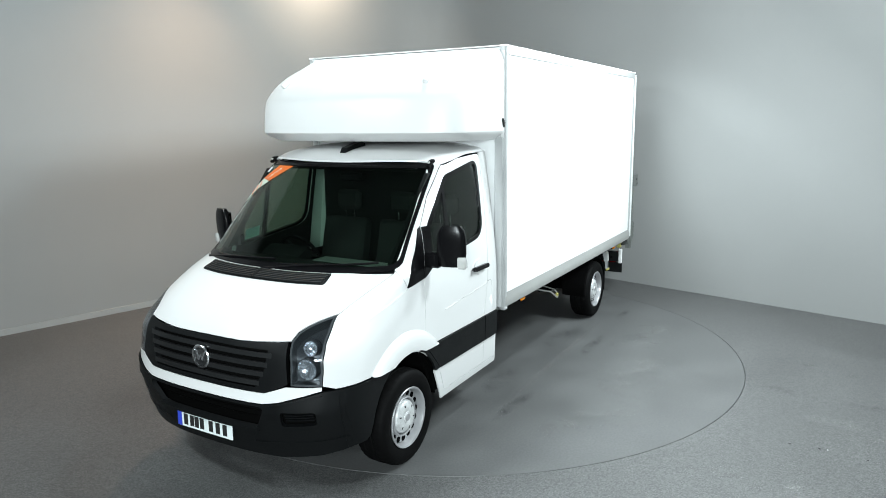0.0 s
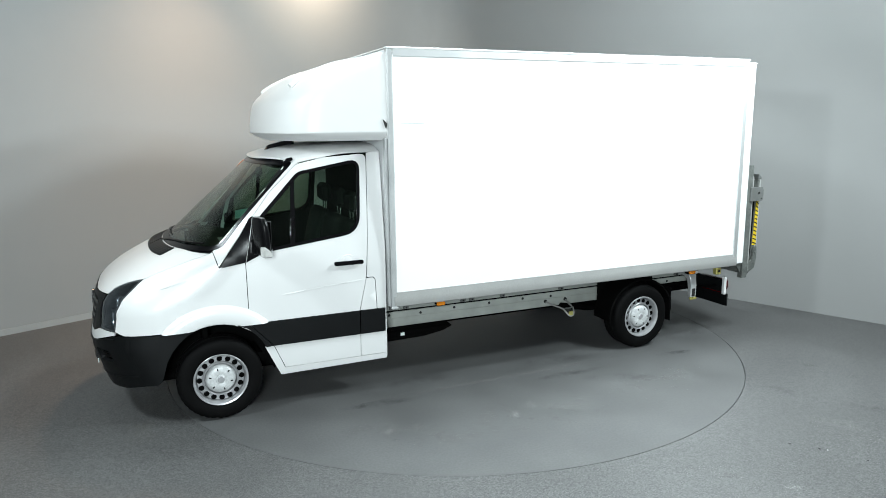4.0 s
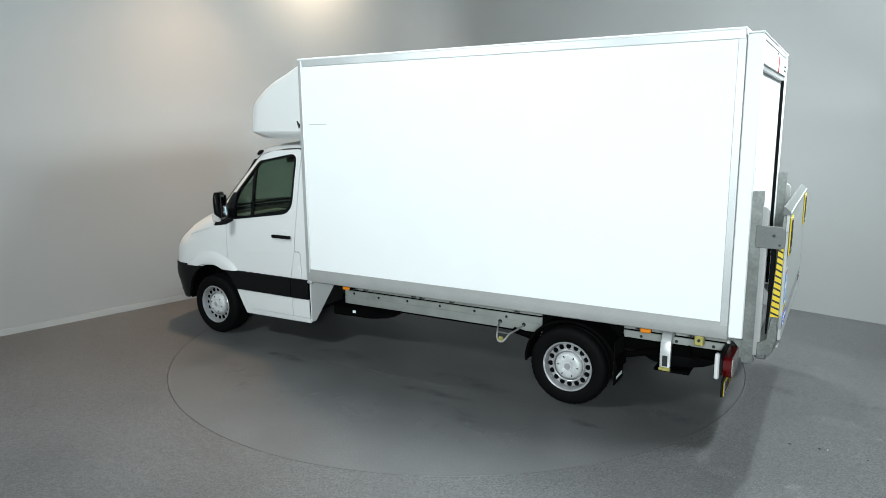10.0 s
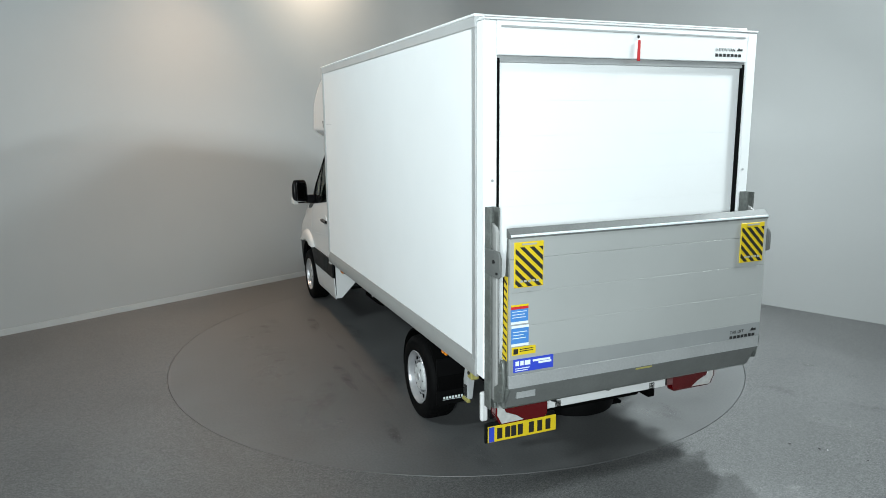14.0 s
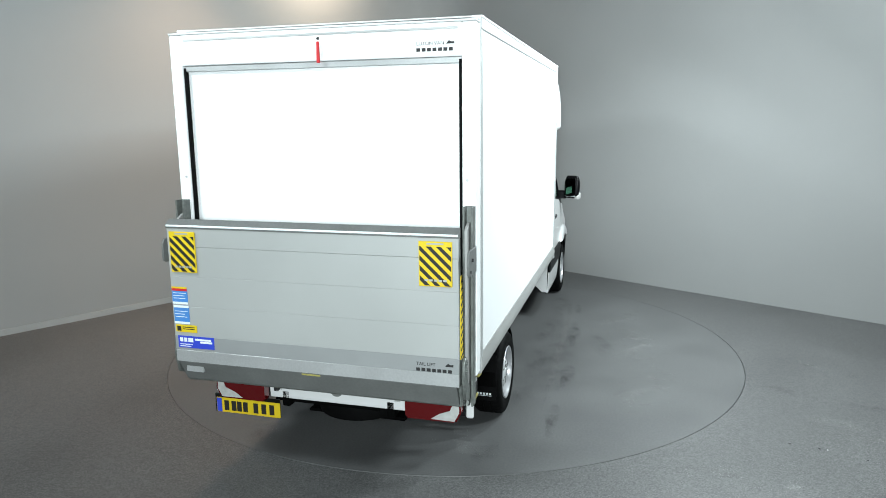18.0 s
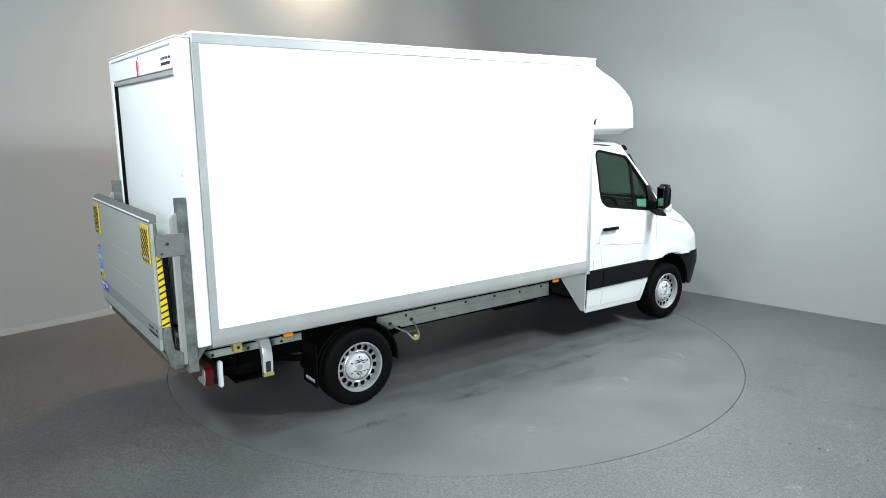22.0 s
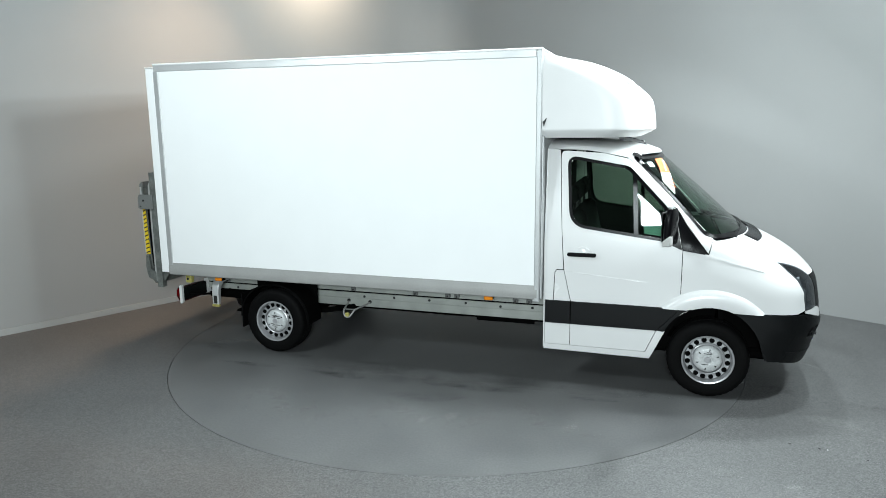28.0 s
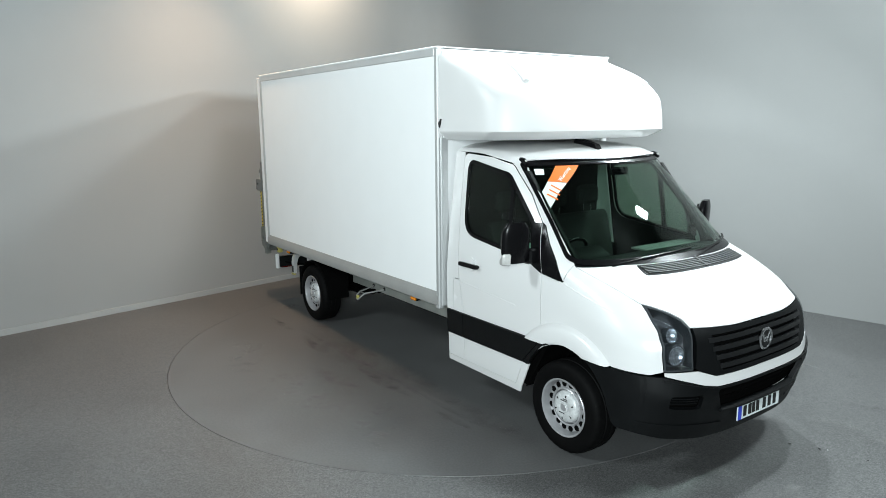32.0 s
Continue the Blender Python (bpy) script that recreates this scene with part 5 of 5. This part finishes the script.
def flag(y0, y1):
    fl = part("warning_flag", box(-3.330, -3.321, y0, y1, 1.452, 1.722, 0.002), YELLOW, lift, "yellow flag with black diagonal stripes")
    w = y1 - y0
    for k in range(8):
        z = 1.30 + 0.060 * k
        pts = clipped([(y1, z + w * 0.95), (y1, z + w * 0.95 + 0.029), (y0, z + 0.029), (y0, z)], y0 + 0.006, y1 - 0.006, 1.458, 1.692)
        if len(pts) > 2:
            part("flag_stripe", prism(pts, "x", -3.3325, -3.3300), INK, fl)
    for k in range(5):
        part("flag_bar", box(-3.334, -3.3325, y0 + w * (0.16 + 0.14 * k), y0 + w * (0.26 + 0.14 * k), 1.484, 1.496), PLATE, fl)
    part("flag_fixing", box(-3.334, -3.330, y0 + w * 0.25, y1 - w * 0.25, 1.704, 1.714), PLATE, fl)


flag(0.775, 0.968)
flag(-0.955, -0.750)


def notice(y1, y0, z0, z1, mat, bands):
    st = part("notice", box(-3.3215, -3.3185, y0, y1, z0, z1), mat, lift, "printed safety notice")
    for a, b, c, d, m2 in bands:
        part("notice_band", box(-3.3225, -3.3215, y1 - (y1 - y0) * b, y1 - (y1 - y0) * a, z1 - (z1 - z0) * d, z1 - (z1 - z0) * c), m2, st)


notice(0.985, 0.868, 1.232, 1.350, BLUE, [(0, 1, 0, 0.10, YELLOW), (0, 1, 0.10, 0.24, STRAP), (0, 1, 0.88, 1, WHITE), (0.08, 0.9, 0.35, 0.38, WHITE), (0.08, 0.8, 0.5, 0.53, WHITE), (0.08, 0.85, 0.65, 0.68, WHITE)])
notice(0.980, 0.864, 1.095, 1.222, BLUE, [(0, 1, 0, 0.12, WHITE), (0, 1, 0.88, 1, WHITE), (0.08, 0.9, 0.3, 0.33, WHITE), (0.08, 0.7, 0.45, 0.48, WHITE), (0.08, 0.85, 0.6, 0.63, WHITE)])
notice(0.975, 0.815, 1.038, 1.088, YELLOW, [(0.06, 0.25, 0.2, 0.85, INK), (0.32, 0.9, 0.25, 0.35, INK), (0.32, 0.9, 0.5, 0.6, INK)])
notice(0.965, 0.690, 0.930, 1.012, DEEP, [(0.05, 0.14, 0.15, 0.5, WHITE), (0.17, 0.25, 0.15, 0.5, WHITE), (0.28, 0.42, 0.15, 0.5, WHITE), (0.48, 0.92, 0.18, 0.34, WHITE), (0.62, 0.95, 0.38, 0.54, WHITE), (0.05, 0.4, 0.68, 0.74, WHITE), (0.05, 0.35, 0.84, 0.9, WHITE)])
mark_rear(-3.3192, -0.720, 0.926, 0.235, "TAIL LIFT", lift)

# ---- rear end below the box ----
rear = part("rear_crossbar", box(-2.930, -2.905, -0.525, 0.525, 0.462, 0.635, 0.004), PAINT, van, "white rear crossbar")
for s in (1, -1):
    part("end_plate", box(-2.918, -2.884, min(s * 0.931, s * 0.983), max(s * 0.931, s * 0.983), 0.450, 0.655, 0.010), PAINT, rear)
    part("arm_stay", tube([(-2.60, s * 0.45, 0.52), (-2.66, s * 0.62, 0.50), (-2.72, s * 0.80, 0.53), (-2.90, s * 0.84, 0.53)], 0.012, 8), DARK, rear)
    part("lamp_mount", box(-2.936, -2.895, min(s * 0.526, s * 0.930), max(s * 0.526, s * 0.930), 0.47, 0.61, 0.004), BLACK, rear)
    lamp = part("tail_lamp", prism(rounded([(s * 0.53, 0.600), (s * 0.915, 0.605), (s * 0.922, 0.52), (s * 0.885, 0.448), (s * 0.53, 0.448)], 0.02), "x", -3.0, -2.937, 0.008), RED, rear, "red tail lamp with a clear corner")
    part("clear_corner", prism([(s * 0.905, 0.585), (s * 0.870, 0.59), (s * 0.845, 0.530), (s * 0.77, 0.500), (s * 0.71, 0.460), (s * 0.875, 0.457), (s * 0.908, 0.52)], "x", -3.004, -2.999), CLEAR, lamp)
part("plate_holder", box(-2.955, -2.938, 0.44, 0.972, 0.310, 0.452, 0.004), BLACK, rear)
number_plate(-2.956, 0.695, 0.372, -1, YELLOW, rear)
part("rear_badge", lathe([(0.034, 0.0), (0.045, -0.004), (0.046, -0.01), (0.034, -0.008)], 28, "x", (-2.936, -0.005, 0.565)), GREYSTEEL, rear)
part("tow_bar", tube([(-2.88, 0.5, 0.44), (-2.88, -0.30, 0.44)], 0.022, 10), DARK, rear)
part("tow_hook", tube([(-2.92, 0.455, 0.60), (-2.96, 0.455, 0.57), (-2.955, 0.455, 0.53)], 0.022, 10), INK, rear)

# ---- roof pod ----
POD_X = curve([(2.262, 1.93), (2.33, 2.055), (2.45, 2.045), (2.58, 2.02), (2.63, 1.99), (2.68, 1.94), (2.76, 1.835), (2.87, 1.62), (2.94, 1.42), (2.985, 1.2), (3.0, 1.12)])
bm = bmesh.new()
rows = []
for z in [2.262, 2.30, 2.328, 2.335, 2.345, 2.40, 2.46, 2.52, 2.56, 2.59, 2.61, 2.63, 2.65, 2.68, 2.71, 2.74, 2.78, 2.82, 2.86, 2.90, 2.93, 2.95, 2.97, 2.985]:
    xc, w = POD_X(z), 1.035 - (0.075 * (2.33 - z) / 0.07 if z < 2.33 else 0.03 * max(0, (z - 2.85) / 0.13) ** 2)
    a = min(0.42, xc - 1.1)
    row = [bm.verts.new((1.1, -w, z))]
    for i in range(41):
        f = -1.57079 + 3.14158 * i / 40
        row.append(bm.verts.new((xc - a + a * max(0.0, math.cos(f)) ** (2 / 2.7), w * math.copysign(abs(math.sin(f)) ** (2 / 2.7), f), z)))
    rows.append(row + [bm.verts.new((1.1, w, z))])
for p, q in zip(rows, rows[1:]):
    for i in range(len(p) - 1):
        bm.faces.new((p[i], p[i + 1], q[i + 1], q[i]))
bm.faces.new(rows[0])
bm.faces.new(rows[-1][::-1])
pod = part("roof_pod", bm, POD, van, "rounded white fibreglass pod above the cab")
for s in (1, -1):
    path = []
    for i in range(15):
        z = 2.735 + 0.237 * i / 14
        k = (POD_X(z + 0.01) - POD_X(z - 0.01)) / 0.02
        n = Vector((1, 0, -k)).normalized()
        path.append(Vector((POD_X(z), s * (0.62 + 0.10 * (1 - i / 14)), z)) - n * (0.0190 + 0.006 * abs(i / 7 - 1) ** 3))
    part("pod_rib", tube(path, 0.022, 10), POD, pod)
    part("pod_flange", box(1.085, 1.115, min(s * 1.0, s * 1.042), max(s * 1.0, s * 1.042), 2.27, 2.99, 0.006), POD, pod)
    part("pod_clip", prism([(1.12, 2.40), (1.155, 2.435), (1.13, 2.36)], "y", s * 1.03, s * 1.05), INK, pod)


def motions():
    """The turntable turns steadily; the van stands on it."""
    turn = curve([(0, 240.83), (2, 222.57), (3.5, 209.05), (6, 186.15), (9, 159.52), (11, 141.25), (13, 122.75), (16, 94.10), (19, 65.68), (22, 37.46), (25, 9.98), (28, -17.08), (30, -35.5), (32, -53.90)])
    walk(turntable, [(t, pose(0, 0, 0, 0, 0, turn(t))) for t in range(0, 33)])
    walk(van, [(t, pose(0, 0, 0, 0, 0, turn(t)) @ pose(0, 0.080, 0)) for t in range(0, 33)])


motions()
